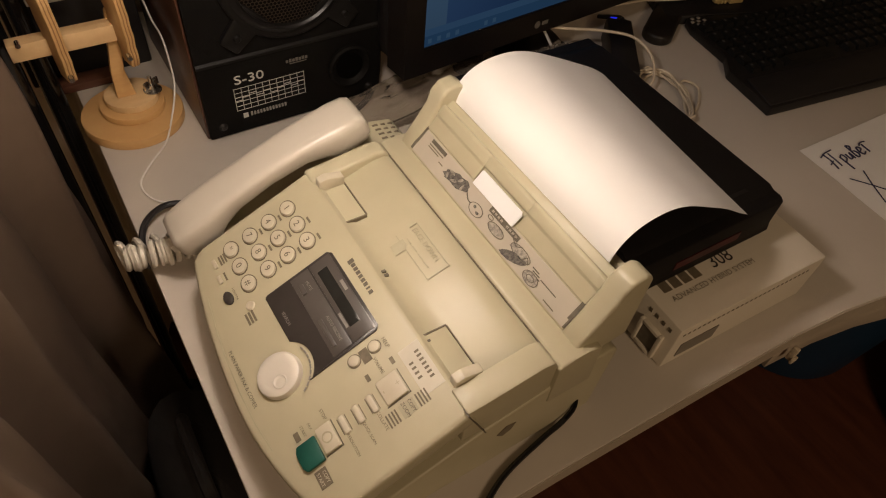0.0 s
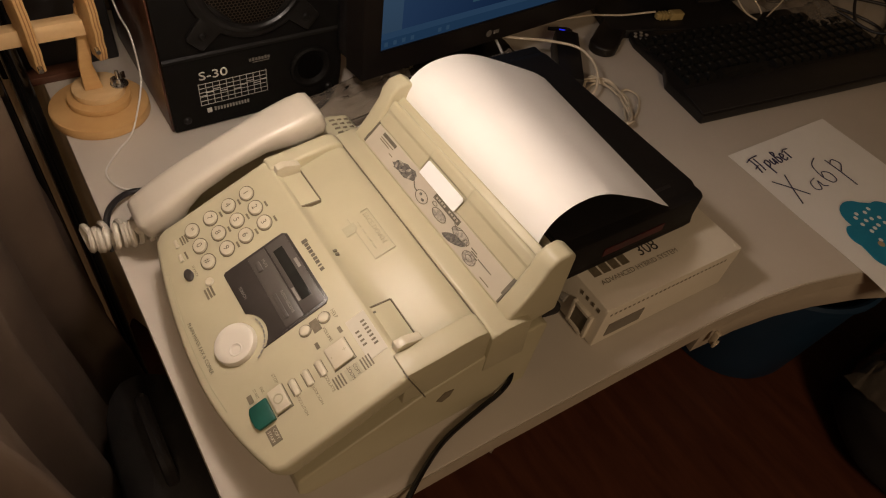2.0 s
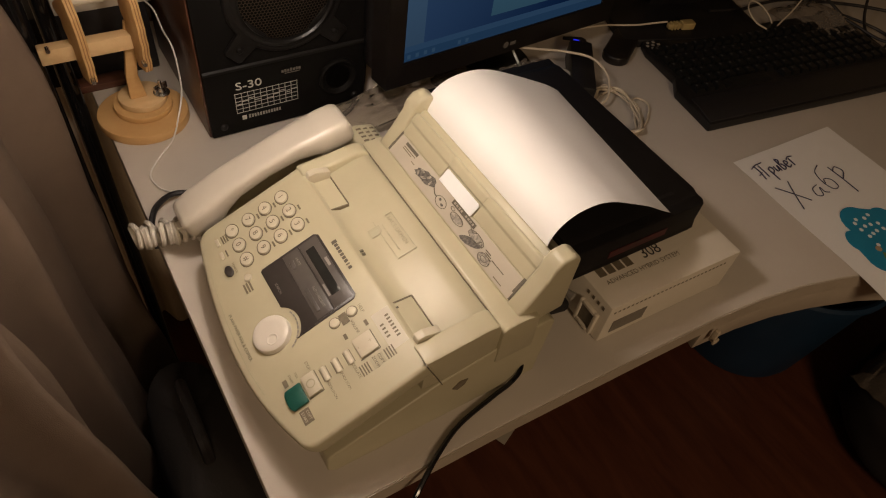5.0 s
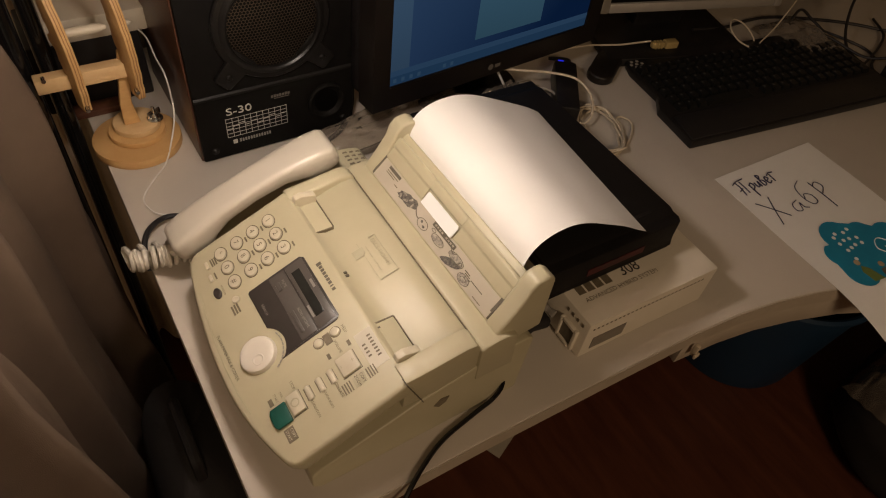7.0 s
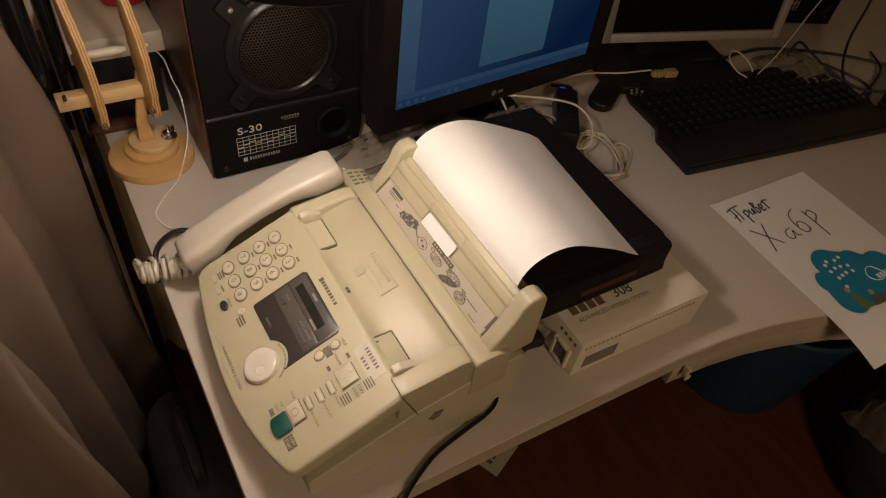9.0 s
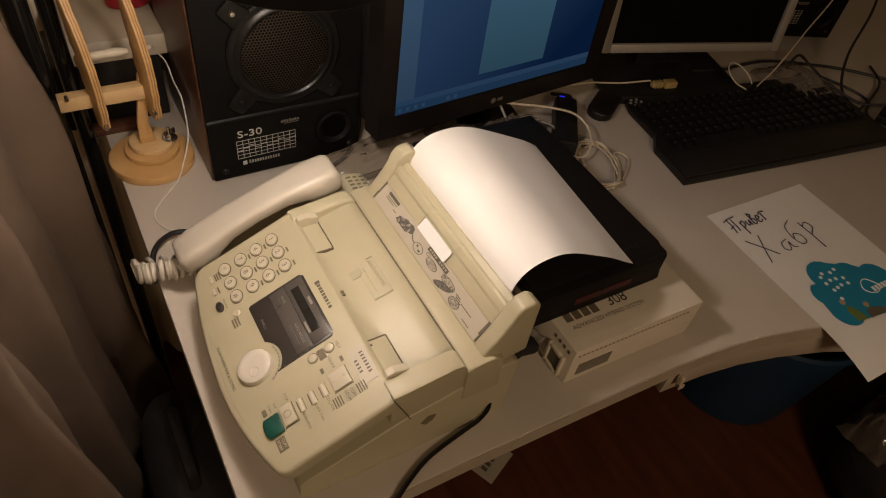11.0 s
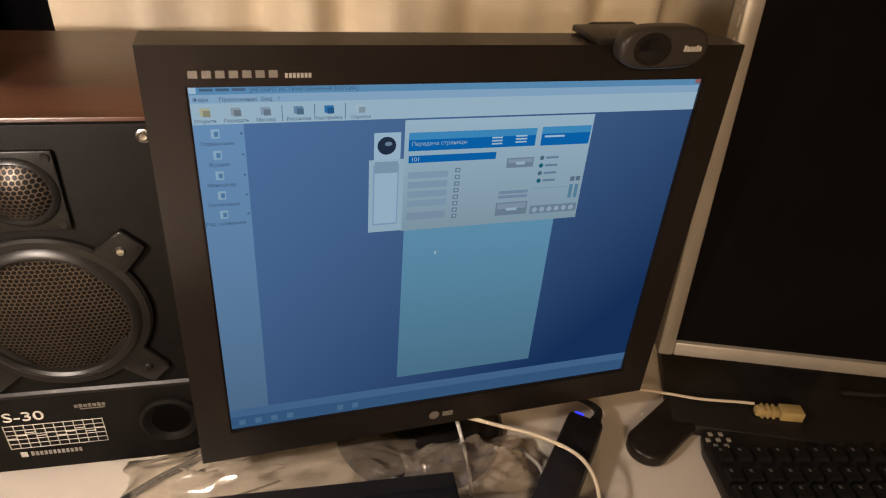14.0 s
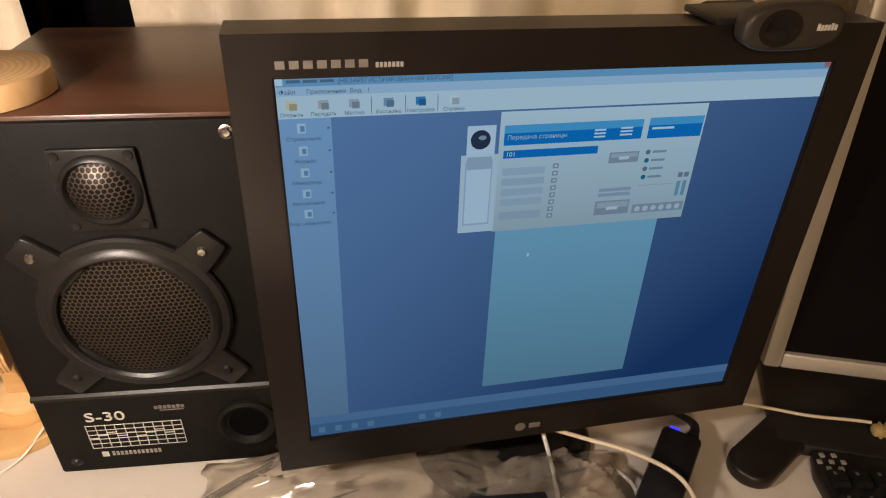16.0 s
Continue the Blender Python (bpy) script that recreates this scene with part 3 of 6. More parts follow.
    def blot(cx, cy, rx, ry, m, n=17, rough=0.3, turn=0.0, lift=0.0):
        pts = []
        for i in range(n):
            px, py = rx * (1 - rough * rnd.random()) * math.cos(6.283 * i / n), ry * (1 - rough * rnd.random()) * math.sin(6.283 * i / n)
            pts.append((cx + px * math.cos(turn) - py * math.sin(turn), cy + px * math.sin(turn) + py * math.cos(turn)))
        part("picture", prism(B(), pts, lift, lift + 0.0003, "z", 0, lab), m, f)

    def stroke(points, r=0.00035, m=M_INK):
        part("picture_line", tube(B(), [lab @ Vector((x, y, 0.0005)) for x, y in points], r, 5), m, f)

    def loop(cx, cy, rx, ry, m=M_INK):
        stroke([(cx + rx * math.cos(6.283 * i / 14), cy + ry * math.sin(6.283 * i / 14)) for i in range(15)], 0.0003, m)
    blot(0.0160, 0.047, 0.0080, 0.0200, M_ART, 19, 0.32, 0.25)
    for k, (cx, cy) in enumerate(((0.0180, 0.055), (0.0130, 0.049), (0.0190, 0.043), (0.0150, 0.038), (0.0120, 0.058))):
        blot(cx, cy, 0.0016, 0.0044, M_ART2, 9, 0.4, 0.5 * k, 0.0004)
    stroke([(0.0160, 0.031), (0.0120, 0.026), (0.0115, 0.022)], 0.0005)
    blot(0.0110, 0.0135, 0.0056, 0.0080, M_LABEL, 17, 0.05)
    loop(0.0110, 0.0135, 0.0058, 0.0082)
    blot(0.0125, 0.0160, 0.0018, 0.0022, M_ART, 9, 0.3, 0, 0.0004)
    blot(0.0095, 0.0105, 0.0018, 0.0026, M_ART, 9, 0.3, 0, 0.0004)
    blot(0.0130, -0.0130, 0.0052, 0.0105, M_ART2, 13, 0.35, 0.2)
    loop(0.0128, -0.0130, 0.0046, 0.0095)
    loop(0.0175, -0.0020, 0.0018, 0.0030)
    blot(0.0085, -0.0400, 0.0050, 0.0150, M_ART, 11, 0.2, 0.35)
    blot(0.0165, -0.0420, 0.0050, 0.0120, M_ART2, 17, 0.4, 0.1)
    loop(0.0165, -0.0430, 0.0048, 0.0115)
    stroke([(0.0205, -0.030), (0.0180, -0.036), (0.0215, -0.041)])
    stroke([(0.0130, -0.047), (0.0185, -0.050), (0.0140, -0.054)])
    blot(0.0080, -0.0630, 0.0058, 0.0085, M_ART2, 17, 0.12)
    loop(0.0080, -0.0630, 0.0054, 0.0080)
    loop(0.0080, -0.0630, 0.0026, 0.0040)
    arm = [(0.186, 0.085), (0.192, 0.113), (0.205, 0.131), (0.216, 0.148), (0.219, 0.158), (0.226, 0.166), (0.238, 0.168), (0.246, 0.162), (0.246, 0.095)]
    part("tray_arm", prism(B(), arm, -0.006, 0.0125, "y", 0.003, None, 3), M_FAX, f)
    part("tray_arm", prism(B(), arm, 0.2275, 0.246, "y", 0.003, None, 3), M_FAX, f)
    for ya in (0.0118, 0.2262):
        part("arm_gap", prism(B(), [(0.193, 0.1150), (0.2085, 0.1335), (0.2125, 0.1335), (0.218, 0.147), (0.2215, 0.150), (0.2205, 0.145), (0.2145, 0.131), (0.2095, 0.131), (0.1945, 0.1142)], ya, ya + 0.0036, "y"), M_INK, f)
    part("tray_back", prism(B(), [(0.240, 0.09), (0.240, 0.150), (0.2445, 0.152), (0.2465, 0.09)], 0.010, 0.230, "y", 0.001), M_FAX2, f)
    # cradle under the handset, with a sound grille at its back
    part("cradle", prism(B(), [(0.004, 0.012), (0.0, 0.030), (0.030, 0.047), (0.160, 0.086), (0.186, 0.089), (0.192, 0.084), (0.194, 0.012)], 0.2495, 0.318, "y", 0.004, None, 3), M_FAX, f)
    part("grille_housing", prism(B(), [(0.170, 0.012), (0.170, 0.088), (0.192, 0.0905), (0.212, 0.0865), (0.2175, 0.080), (0.219, 0.012)], 0.262, 0.305, "y", 0.003, None, 3), M_FAX, f, "small raised housing with sound slots")
    for i in range(5):
        for j in range(3):
            xs = 0.1895 + 0.0078 * j
            top = 0.0905 - 0.2 * max(0.0, xs + 0.0025 - 0.192) + 0.0003
            part("grille_slot", box(B(), xs, xs + 0.0055, 0.2675 + 0.0068 * i, 0.2699 + 0.0068 * i, top - 0.006, top, 0), M_INKSOFT, f)
    # window with display
    arc = [(-0.042 + 0.0232 * math.cos(radians(q)), -0.024 + 0.0232 * math.sin(radians(q))) for q in range(-49, 58, 8)]
    part("display_panel", prism(B(), [(-0.0290, -0.0415), (0.030, -0.0415), (0.0335, -0.038), (0.0335, 0.038), (0.030, 0.0415), (-0.0275, 0.0415), (-0.0295, 0.0395)] + arc[::-1], 0.0, 0.0012, "z", 0.0003, on_panel(0.0535, 0.1235)), M_LCDP, f, "dark smoked display panel")
    part("display_band", box(B(), 0.012, 0.031, -0.0385, 0.0390, 0.0, 0.0016, 0.0004, on_panel(0.0535, 0.1235)), M_LCD2, f)
    part("display_band", box(B(), -0.006, 0.0105, -0.0385, 0.0390, 0.0, 0.0015, 0.0004, on_panel(0.0535, 0.1235)), M_LCD2, f)
    part("display_window", box(B(), 0.0155, 0.0245, -0.0265, 0.0300, 0.0, 0.0018, 0.0003, on_panel(0.0535, 0.1235)), M_LCDG, f, "dark liquid crystal display")
    part("slim_button", box(B(), -0.0030, 0.0005, -0.032, -0.006, 0.0, 0.0026, 0.0006, on_panel(0.0535, 0.1235)), M_LCD2, f)
    part("slim_button", box(B(), -0.0030, 0.0015, 0.020, 0.030, 0.0, 0.0026, 0.0006, on_panel(0.0535, 0.1235)), M_LCD2, f)

    def words(body, x, y, size, m=M_INKSOFT, turn=0.0, lift=0.0004):
        lettering(body, size, m, f, on_panel(x, y, lift) @ TEXT_TURN @ Matrix.Rotation(radians(turn), 4, "Z"))

    def bar(x, y, h, w, m=M_INKSOFT, lift=0.0001, name="text_bar"):
        part(name, box(B(), -h / 2, h / 2, -w / 2, w / 2, 0, 0.0003, 0, on_panel(x, y, lift)), m, f)
    words("AUTO RECEIVE", 0.0580, 0.1045, 0.0036, M_GREY, lift=0.0017)
    words("MUTE", 0.0580, 0.1485, 0.0036, M_GREY, lift=0.0017)
    words("SEARCH", 0.0330, 0.1365, 0.0036, M_GREY, lift=0.0014)
    bar(0.0790, 0.1300, 0.0026, 0.010, M_GREY, 0.0017)
    bar(0.0660, 0.1050, 0.0022, 0.014, M_GREY, 0.0017)
    # arc of marks beside the dial
    for k in range(9):
        a = radians(-62 + 10 * k)
        part("dial_mark", box(B(), -0.0006, 0.0006, -0.0016, 0.0016, 0, 0.0003, 0, on_panel(0.0115, 0.0995, 0.0014) @ Matrix.Rotation(a, 4, "Z") @ Matrix.Translation((0.0245, 0, 0))), M_GREY, f)
    # brand drawn as a plain dark strip
    for k, w in enumerate((0.0036, 0.003, 0.003, 0.003, 0.0028, 0.003, 0.003, 0.0014, 0.003)):
        bar(0.0915, 0.1445 - 0.0041 * k, 0.0052 if k == 0 else 0.0036, w, M_INK, 0.0001, "brand_mark")
    # dial
    lathe_m = on_panel(0.0115, 0.0995)
    part("jog_dial", lathe(B(), [(0.0, 0.0052), (0.0105, 0.0060), (0.0145, 0.0058), (0.0166, 0.0048), (0.0174, 0.0030), (0.0177, 0.0)], lathe_m), M_DIAL, f, "round white jog dial")
    part("finger_dimple", lathe(B(), [(0.0, 0.0060), (0.003, 0.0061), (0.0050, 0.0072), (0.0056, 0.0069)], lathe_m @ Matrix.Translation((-0.0005, -0.0070, -0.0007)), 20), M_DIAL, f)
    # number keys
    ring = lathe(B(), [(0.0088, 0.0), (0.0086, 0.0007), (0.0080, 0.0007), (0.0078, 0.0002)], None, 24)
    ring = part("key_surround", ring, M_INKSOFT, f)
    cap = part("number_key", lathe(B(), [(0.0, 0.0016), (0.0058, 0.0020), (0.0070, 0.0017), (0.0075, 0.0008), (0.0075, -0.0005)], None, 24), M_KEY, f)
    first = True
    for k, ch in enumerate("123456789*0#"):
        x, y = 0.0735 - 0.0174 * (k // 3), 0.2255 - 0.0198 * (k % 3)
        m = on_panel(x, y) @ Matrix.Diagonal((0.80, 1.0, 1.0, 1.0))
        if first:
            cap.matrix_basis, ring.matrix_basis, key = m, m, cap
            first = False
        else:
            key = again(cap, m)
            again(ring, m)
        lettering(ch, 0.0082, M_INK, key, Matrix.Translation((0, 0, 0.0021)) @ TEXT_TURN @ Matrix.Diagonal((1.0, 1.15, 1, 1)), "digit")
        if ch in "23456789":
            bar(x + 0.0088, y - 0.0030, 0.0018, 0.0065)
    # keys beside the number pad
    for x, y, h, w in ((0.0055, 0.2225, 0.0035, 0.0095), (0.0040, 0.2060, 0.0035, 0.0085)):
        part("small_key", box(B(), -h / 2, h / 2, -w / 2, w / 2, 0, 0.0016, 0.0006, on_panel(x, y)), M_KEY, f)
        for k in range(3 if y > 0.21 else 1):
            bar(x + 0.0045 + 0.0022 * k, y, 0.0015, w, M_INKSOFT)
    part("monitor_key", lathe(B(), [(0.0, 0.0022), (0.0050, 0.0024), (0.0062, 0.0018), (0.0065, 0.0)], on_panel(0.0035, 0.1855) @ Matrix.Diagonal((0.62, 1, 1, 1)), 24), M_LCDP, f, "dark oval key")
    words("MONITOR", 0.0090, 0.1855, 0.0028)
    part("small_key", lathe(B(), [(0.0, 0.0014), (0.003, 0.0016), (0.0038, 0.001), (0.0040, 0.0)], on_panel(0.0150, 0.1670), 18), M_KEY, f)
    for k in range(3):
        bar(0.0140 - 0.0026 * k, 0.1575, 0.0018, 0.011, M_INKSOFT)
    words("PLAIN PAPER FAX & COPIER", -0.0125, 0.1170, 0.0043, M_INK)
    # front crease line
    part("crease", prism(B(), [(front(y) + 0.0065, y) for y in (0.20, 0.17, 0.14, 0.11, 0.08, 0.055)] + [(front(y) + 0.0071, y) for y in (0.055, 0.08, 0.11, 0.14, 0.17, 0.20)], 0.0, 0.0002, "z", 0, on_panel(0, 0) @ Matrix.Diagonal((1.1, 1, 1, 1))), M_EMBOSS, f)
    # start, stop and side keys
    part("start_key", prism(B(), [(-0.0085, -0.0098), (0.0060, -0.0098), (0.0060, 0.0098), (-0.0085, 0.0098), (-0.0105, 0.006), (-0.0110, 0.0), (-0.0105, -0.006)], 0.0, 0.0034, "z", 0.001, on_panel(0.0080, 0.0352)), M_GREEN, f, "dark green start key")
    part("stop_key", box(B(), -0.0062, 0.0062, -0.0098, 0.0098, 0.0, 0.0030, 0.001, on_panel(0.0207, 0.0375)), M_KEY, f)
    part("stop_ring", lathe(B(), [(0.0030, 0.0031), (0.0031, 0.0034), (0.0040, 0.0034), (0.0041, 0.0031)], on_panel(0.0207, 0.0375), 20), M_EMBOSS, f)
    for q in ((-0.0072, 0.0070, -0.0108, -0.0101), (0.0064, 0.0070, -0.0101, 0.0103)):
        part("key_gap", box(B(), q[0], q[1], q[2], q[3], 0, 0.0004, 0, on_panel(0.0207, 0.0375)), M_INK, f)
    for q in ((-0.0098, 0.0098, -0.0104, -0.0098), (0.0092, 0.0098, -0.0098, 0.0098)):
        part("key_gap", box(B(), q[0], q[1], q[2], q[3], 0, 0.0004, 0, on_panel(0.0700, 0.0390)), M_INK, f)
    for k in range(3):
        part("oval_key", box(B(), -0.0026, 0.0026, -0.0072, 0.0072, -0.001, 0.0018, 0.0017, on_panel(0.0330 + 0.0107 * k, 0.0385)), M_KEY, f)
        g = B()
        box(g, -0.0036, -0.0029, -0.0062, 0.0062, 0, 0.0003, 0, on_panel(0.0330 + 0.0107 * k, 0.0385))
        box(g, 0.0029, 0.0034, -0.0062, 0.0062, 0, 0.0003, 0, on_panel(0.0330 + 0.0107 * k, 0.0385))
        part("key_outline", g, M_INKSOFT, f)
    part("volume_key", box(B(), -0.0088, 0.0088, -0.0095, 0.0095, 0.0, 0.0026, 0.0012, on_panel(0.0700, 0.0390)), M_KEY, f)
    lettering("+", 0.007, M_EMBOSS, f, on_panel(0.0745, 0.0390, 0.0028) @ TEXT_TURN)
    lettering("-", 0.008, M_EMBOSS, f, on_panel(0.0650, 0.0390, 0.0028) @ TEXT_TURN)
    for x in (0.0580, 0.0740):
        part("round_key", lathe(B(), [(0.0, 0.0020), (0.0030, 0.0022), (0.0042, 0.0015), (0.0045, 0.0)], on_panel(x, 0.0730), 20), M_KEY, f)
        part("key_outline", lathe(B(), [(0.0046, 0.0), (0.0047, 0.0003), (0.0053, 0.0003), (0.0054, 0.0)], on_panel(x, 0.0730), 20), M_INKSOFT, f)
    words("HELP", 0.0815, 0.0705, 0.0040)
    part("text_bar", box(B(), -0.0035, 0.0035, -0.0055, 0.0055, 0, 0.0003, 0, on_panel(0.0660, 0.0715)), M_INKSOFT, f)
    words("VOLUME", 0.0700, 0.0590, 0.0036)
    bar(0.0790, 0.0560, 0.0030, 0.0055)
    bar(0.0600, 0.0560, 0.0030, 0.0055)
    words("STOP", 0.0240, 0.0545, 0.0036)
    words("FAX", 0.0130, 0.0530, 0.0030)
    words("START", 0.0080, 0.0530, 0.0030)
    bar(0.0030, 0.0520, 0.0040, 0.0070)
    words("RESOLUTION", 0.0320, 0.0225, 0.0030)
    words("QUICK SCAN", 0.0440, 0.0225, 0.0030)
    words("COLLATE", 0.0545, 0.0240, 0.0036)
    part("key_sign", box(B(), -0.0045, 0.0045, -0.0065, 0.0065, 0, 0.0003, 0, on_panel(0.0065, 0.0165)), M_INKSOFT, f)
    words("COPY", 0.0085, 0.0165, 0.0034, M_KEY)
    words("START", 0.0045, 0.0165, 0.0034, M_KEY)
    part("key_sign", box(B(), -0.0060, 0.0060, -0.0050, 0.0050, 0, 0.0002, 0, on_panel(0.0720, 0.0205)), M_EMBOSS, f)
    words("COPY", 0.0745, 0.0205, 0.0038, M_INK)
    words("ZOOM", 0.0700, 0.0205, 0.0038, M_INK)
    for k in range(4):
        bar(0.0795 + 0.0022 * k, 0.0205, 0.0012, 0.010)
        bar(0.0640 - 0.0022 * k, 0.0205, 0.0012, 0.010)
    part("sticker", box(B(), -0.0085, 0.0085, -0.0190, 0.0190, 0, 0.0003, 0, on_panel(0.0920, 0.0390)), M_STICK, f, "pale sticker with a handwritten date")
    for k in range(7):
        bar(0.0950, 0.0505 - 0.0036 * k, 0.0036, 0.0016, M_INKSOFT, 0.0004, "pen_mark")
    for k in range(4):
        bar(0.0880, 0.0450 - 0.0040 * k, 0.0034, 0.0016, M_INKSOFT, 0.0004, "pen_mark")
    return f


fax()
# card standing in the tray
card = prism(B(), [(0.0222, -0.0215), (0.0230, -0.0225), (0.0340, -0.0228), (0.0362, -0.0205), (0.0362, 0.0310), (0.0352, 0.0322), (0.0228, 0.0322), (0.0222, 0.0316)], 0.0, 0.0009, "z", 0, Matrix.Translation(FX + Vector((0.1925, 0.12, 0.114))) @ Matrix.Rotation(-math.atan2(0.036, 0.0335), 4, "Y") @ Matrix.Translation((0, 0, 0.0013)) @ Matrix.Rotation(radians(-2), 4, "Y"))
tagged(part("card", card, M_CARD), "blank white card tucked into the tray of the fax machine", "card")

# curled sheet of paper
NEAR = [(0.233, 0.118), (0.2335, 0.140), (0.236, 0.158), (0.243, 0.171), (0.254, 0.179), (0.268, 0.1825), (0.285, 0.182), (0.305, 0.1755), (0.330, 0.1625), (0.360, 0.146), (0.385, 0.1295), (0.402, 0.119)]
FAR = [(0.233, 0.118), (0.2335, 0.140), (0.237, 0.157), (0.246, 0.170), (0.260, 0.178), (0.277, 0.181), (0.297, 0.180), (0.320, 0.173), (0.348, 0.160), (0.376, 0.146), (0.402, 0.1325), (0.421, 0.120)]
near, far = spline([(x, 0.0245, z) for x, z in NEAR], 4), spline([(x, 0.2345, z) for x, z in FAR], 4)
rows = [[a.lerp(b, k / 12) + FX for k in range(13)] for a, b in zip(near, far)]
sh = part("paper_sheet", sheet(B(), rows, 0.00025), M_PAPER)
smooth(sh.data, 80)
tagged(sh, "blank white paper sheet curling out of the fax machine tray", "paper")


# ---- handset and cords ----
def handset():
    h = thing("telephone_handset", FX + Vector((0.080, 0.281, 0.043 + SLOPE * 0.080)), 0, "off-white telephone handset resting in the fax cradle", "handset")
    m = Matrix.Rotation(-math.atan(0.40), 4, "Y")
    secs = [  # along, half width, underside, top
        (-0.0990, 0.014, 0.002, 0.014), (-0.0975, 0.0185, -0.004, 0.0185), (-0.092, 0.0210, -0.008, 0.0215), (-0.078, 0.0222, -0.009, 0.0240), (-0.063, 0.0220, -0.007, 0.0258),
        (-0.052, 0.0208, 0.0010, 0.0268), (-0.035, 0.0195, 0.0075, 0.0280), (0.0, 0.0188, 0.0098, 0.0288), (0.035, 0.0195, 0.0075, 0.0284), (0.052, 0.0208, 0.0010, 0.0274),
        (0.063, 0.0220, -0.007, 0.0264), (0.078, 0.0225, -0.009, 0.0248), (0.092, 0.0215, -0.008, 0.0222), (0.0975, 0.0188, -0.004, 0.0190), (0.099, 0.014, 0.002, 0.014)]
    bm, rings, n = B(), [], 28
    for x, w, lo, hi in secs:
        c, hh, ring = (lo + hi) / 2, (hi - lo) / 2, []
        for k in range(n):
            a = 6.283185 * k / n
            ring.append(bm.verts.new((x, w * math.copysign(abs(math.cos(a)) ** 0.46, math.cos(a)), c + hh * math.copysign(abs(math.sin(a)) ** 0.55, math.sin(a)))))
        rings.append(ring)
    for a, b in zip(rings, rings[1:]):
        for k in range(n):
            bm.faces.new((a[k], a[(k + 1) % n], b[(k + 1) % n], b[k]))
    bm.faces.new(rings[0])
    bm.faces.new(list(reversed(rings[-1])))
    bmesh.ops.transform(bm, matrix=m, verts=bm.verts)
    ob = part("grip", bm, M_HANDSET, h)
    smooth(ob.data, 60)
    part("cord_socket", box(B(), -0.106, -0.098, -0.006, 0.006, -0.004, 0.006, 0.0015, m), M_HANDSET, h)
    return h


handset()

coil, crnd = [(0.050, 0.650, 0.788), (0.044, 0.655, 0.786)], random.Random(6)
for k in range(118):
    a, u = k * 0.58, k / 117
    c = Vector((0.040, 0.660, 0.784)).lerp(Vector((-0.020, 0.688, 0.766)), u)
    rr = 0.0100 + 0.0012 * math.sin(k * 0.21)
    coil.append(c + Vector((0.0025 * math.sin(k * 0.13), rr * math.cos(a), rr * math.sin(a))))
for k in range(40):
    a, u = k * 0.58, k / 39
    c = Vector((-0.020, 0.700, 0.764)).lerp(Vector((0.034, 0.690, 0.763)), u)
    coil.append(c + Vector((0.0, 0.0092 * math.cos(a), 0.0092 * math.sin(a))))
tagged(part("coiled_cord", tube(B(), coil, 0.0029, 7, True), M_HANDSET), "off-white coiled telephone cord at the desk edge", "cord")
tagged(part("black_cable", tube(B(), [(-0.001, 0.696, 0.735), (0.002, 0.712, 0.757), (0.014, 0.731, 0.763), (0.038, 0.745, 0.760), (0.070, 0.735, 0.7545), (0.100, 0.722, 0.7545)], 0.0032), M_RUBBER), "black cable bending behind the telephone handset", "cable")
tagged(part("black_cable", tube(B(), [(0.262, 0.385, 0.777), (0.254, 0.3690, 0.7700), (0.242, 0.3650, 0.7580), (0.220, 0.3625, 0.7530), (0.178, 0.3540, 0.7530), (0.150, 0.3420, 0.7535), (0.124, 0.327, 0.7515), (0.098, 0.312, 0.728), (0.075, 0.303, 0.66), (0.06, 0.305, 0.45), (0.08, 0.36, 0.12), (0.16, 0.45, 0.005)], 0.0025), M_BLACKG), "black power cable hanging over the desk edge", "cable")

# ---- the ivory box and the black device on it ----
def ivory_box():
    b = thing("equipment_box", (0.445, 0.505, 0.75), -2.0, "ivory plastic telephone exchange box under a black device", "equipment box")
    part("body", box(B(), -0.088, 0.097, -0.145, 0.145, 0.002, 0.0605, 0.0025), M_WBOX, b)
    for k in range(28):
        part("vent_slot", box(B(), -0.082 + 0.0058 * k, -0.0795 + 0.0058 * k, -0.1454, -0.1440, 0.0495, 0.0518), M_INKSOFT, b)
    part("nameplate", box(B(), -0.076, -0.030, -0.1458, -0.1440, 0.014, 0.033), M_PLATE, b, "grey plate")
    side = B()
    prism(side, [(-0.131, 0.010), (-0.131, 0.034), (-0.112, 0.034), (-0.112, 0.010)], -0.090, -0.0875, "x")
    part("side_socket", side, M_INK, b, "dark socket recess")
    for k in range(4):
        part("side_mark", box(B(), -0.0886, -0.0874, -0.137 + 0.008 * k, -0.1342 + 0.008 * k, 0.048, 0.0525), M_INKSOFT, b)
    for y0, y1, z0, z1 in ((-0.135, -0.131, 0.006, 0.038), (-0.112, -0.108, 0.006, 0.038), (-0.131, -0.112, 0.006, 0.010), (-0.131, -0.112, 0.034, 0.038)):
        part("socket_frame", box(B(), -0.0925, -0.0878, y0, y1, z0, z1, 0.0008), M_WBOX, b)
    lettering("308", 0.019, M_LCDP, b, Matrix.Translation((0.000, -0.101, 0.0608)), space=0.95)
    lettering("ADVANCED HYBRID SYSTEM", 0.0078, M_INKSOFT, b, Matrix.Translation((-0.022, -0.1165, 0.0608)))
    for k in range(4):
        part("brand_mark", box(B(), -0.074 + 0.012 * k, -0.0645 + 0.012 * k, -0.108, -0.092, 0.0606, 0.0609), M_INKSOFT, b)
    return b


ivory_box()


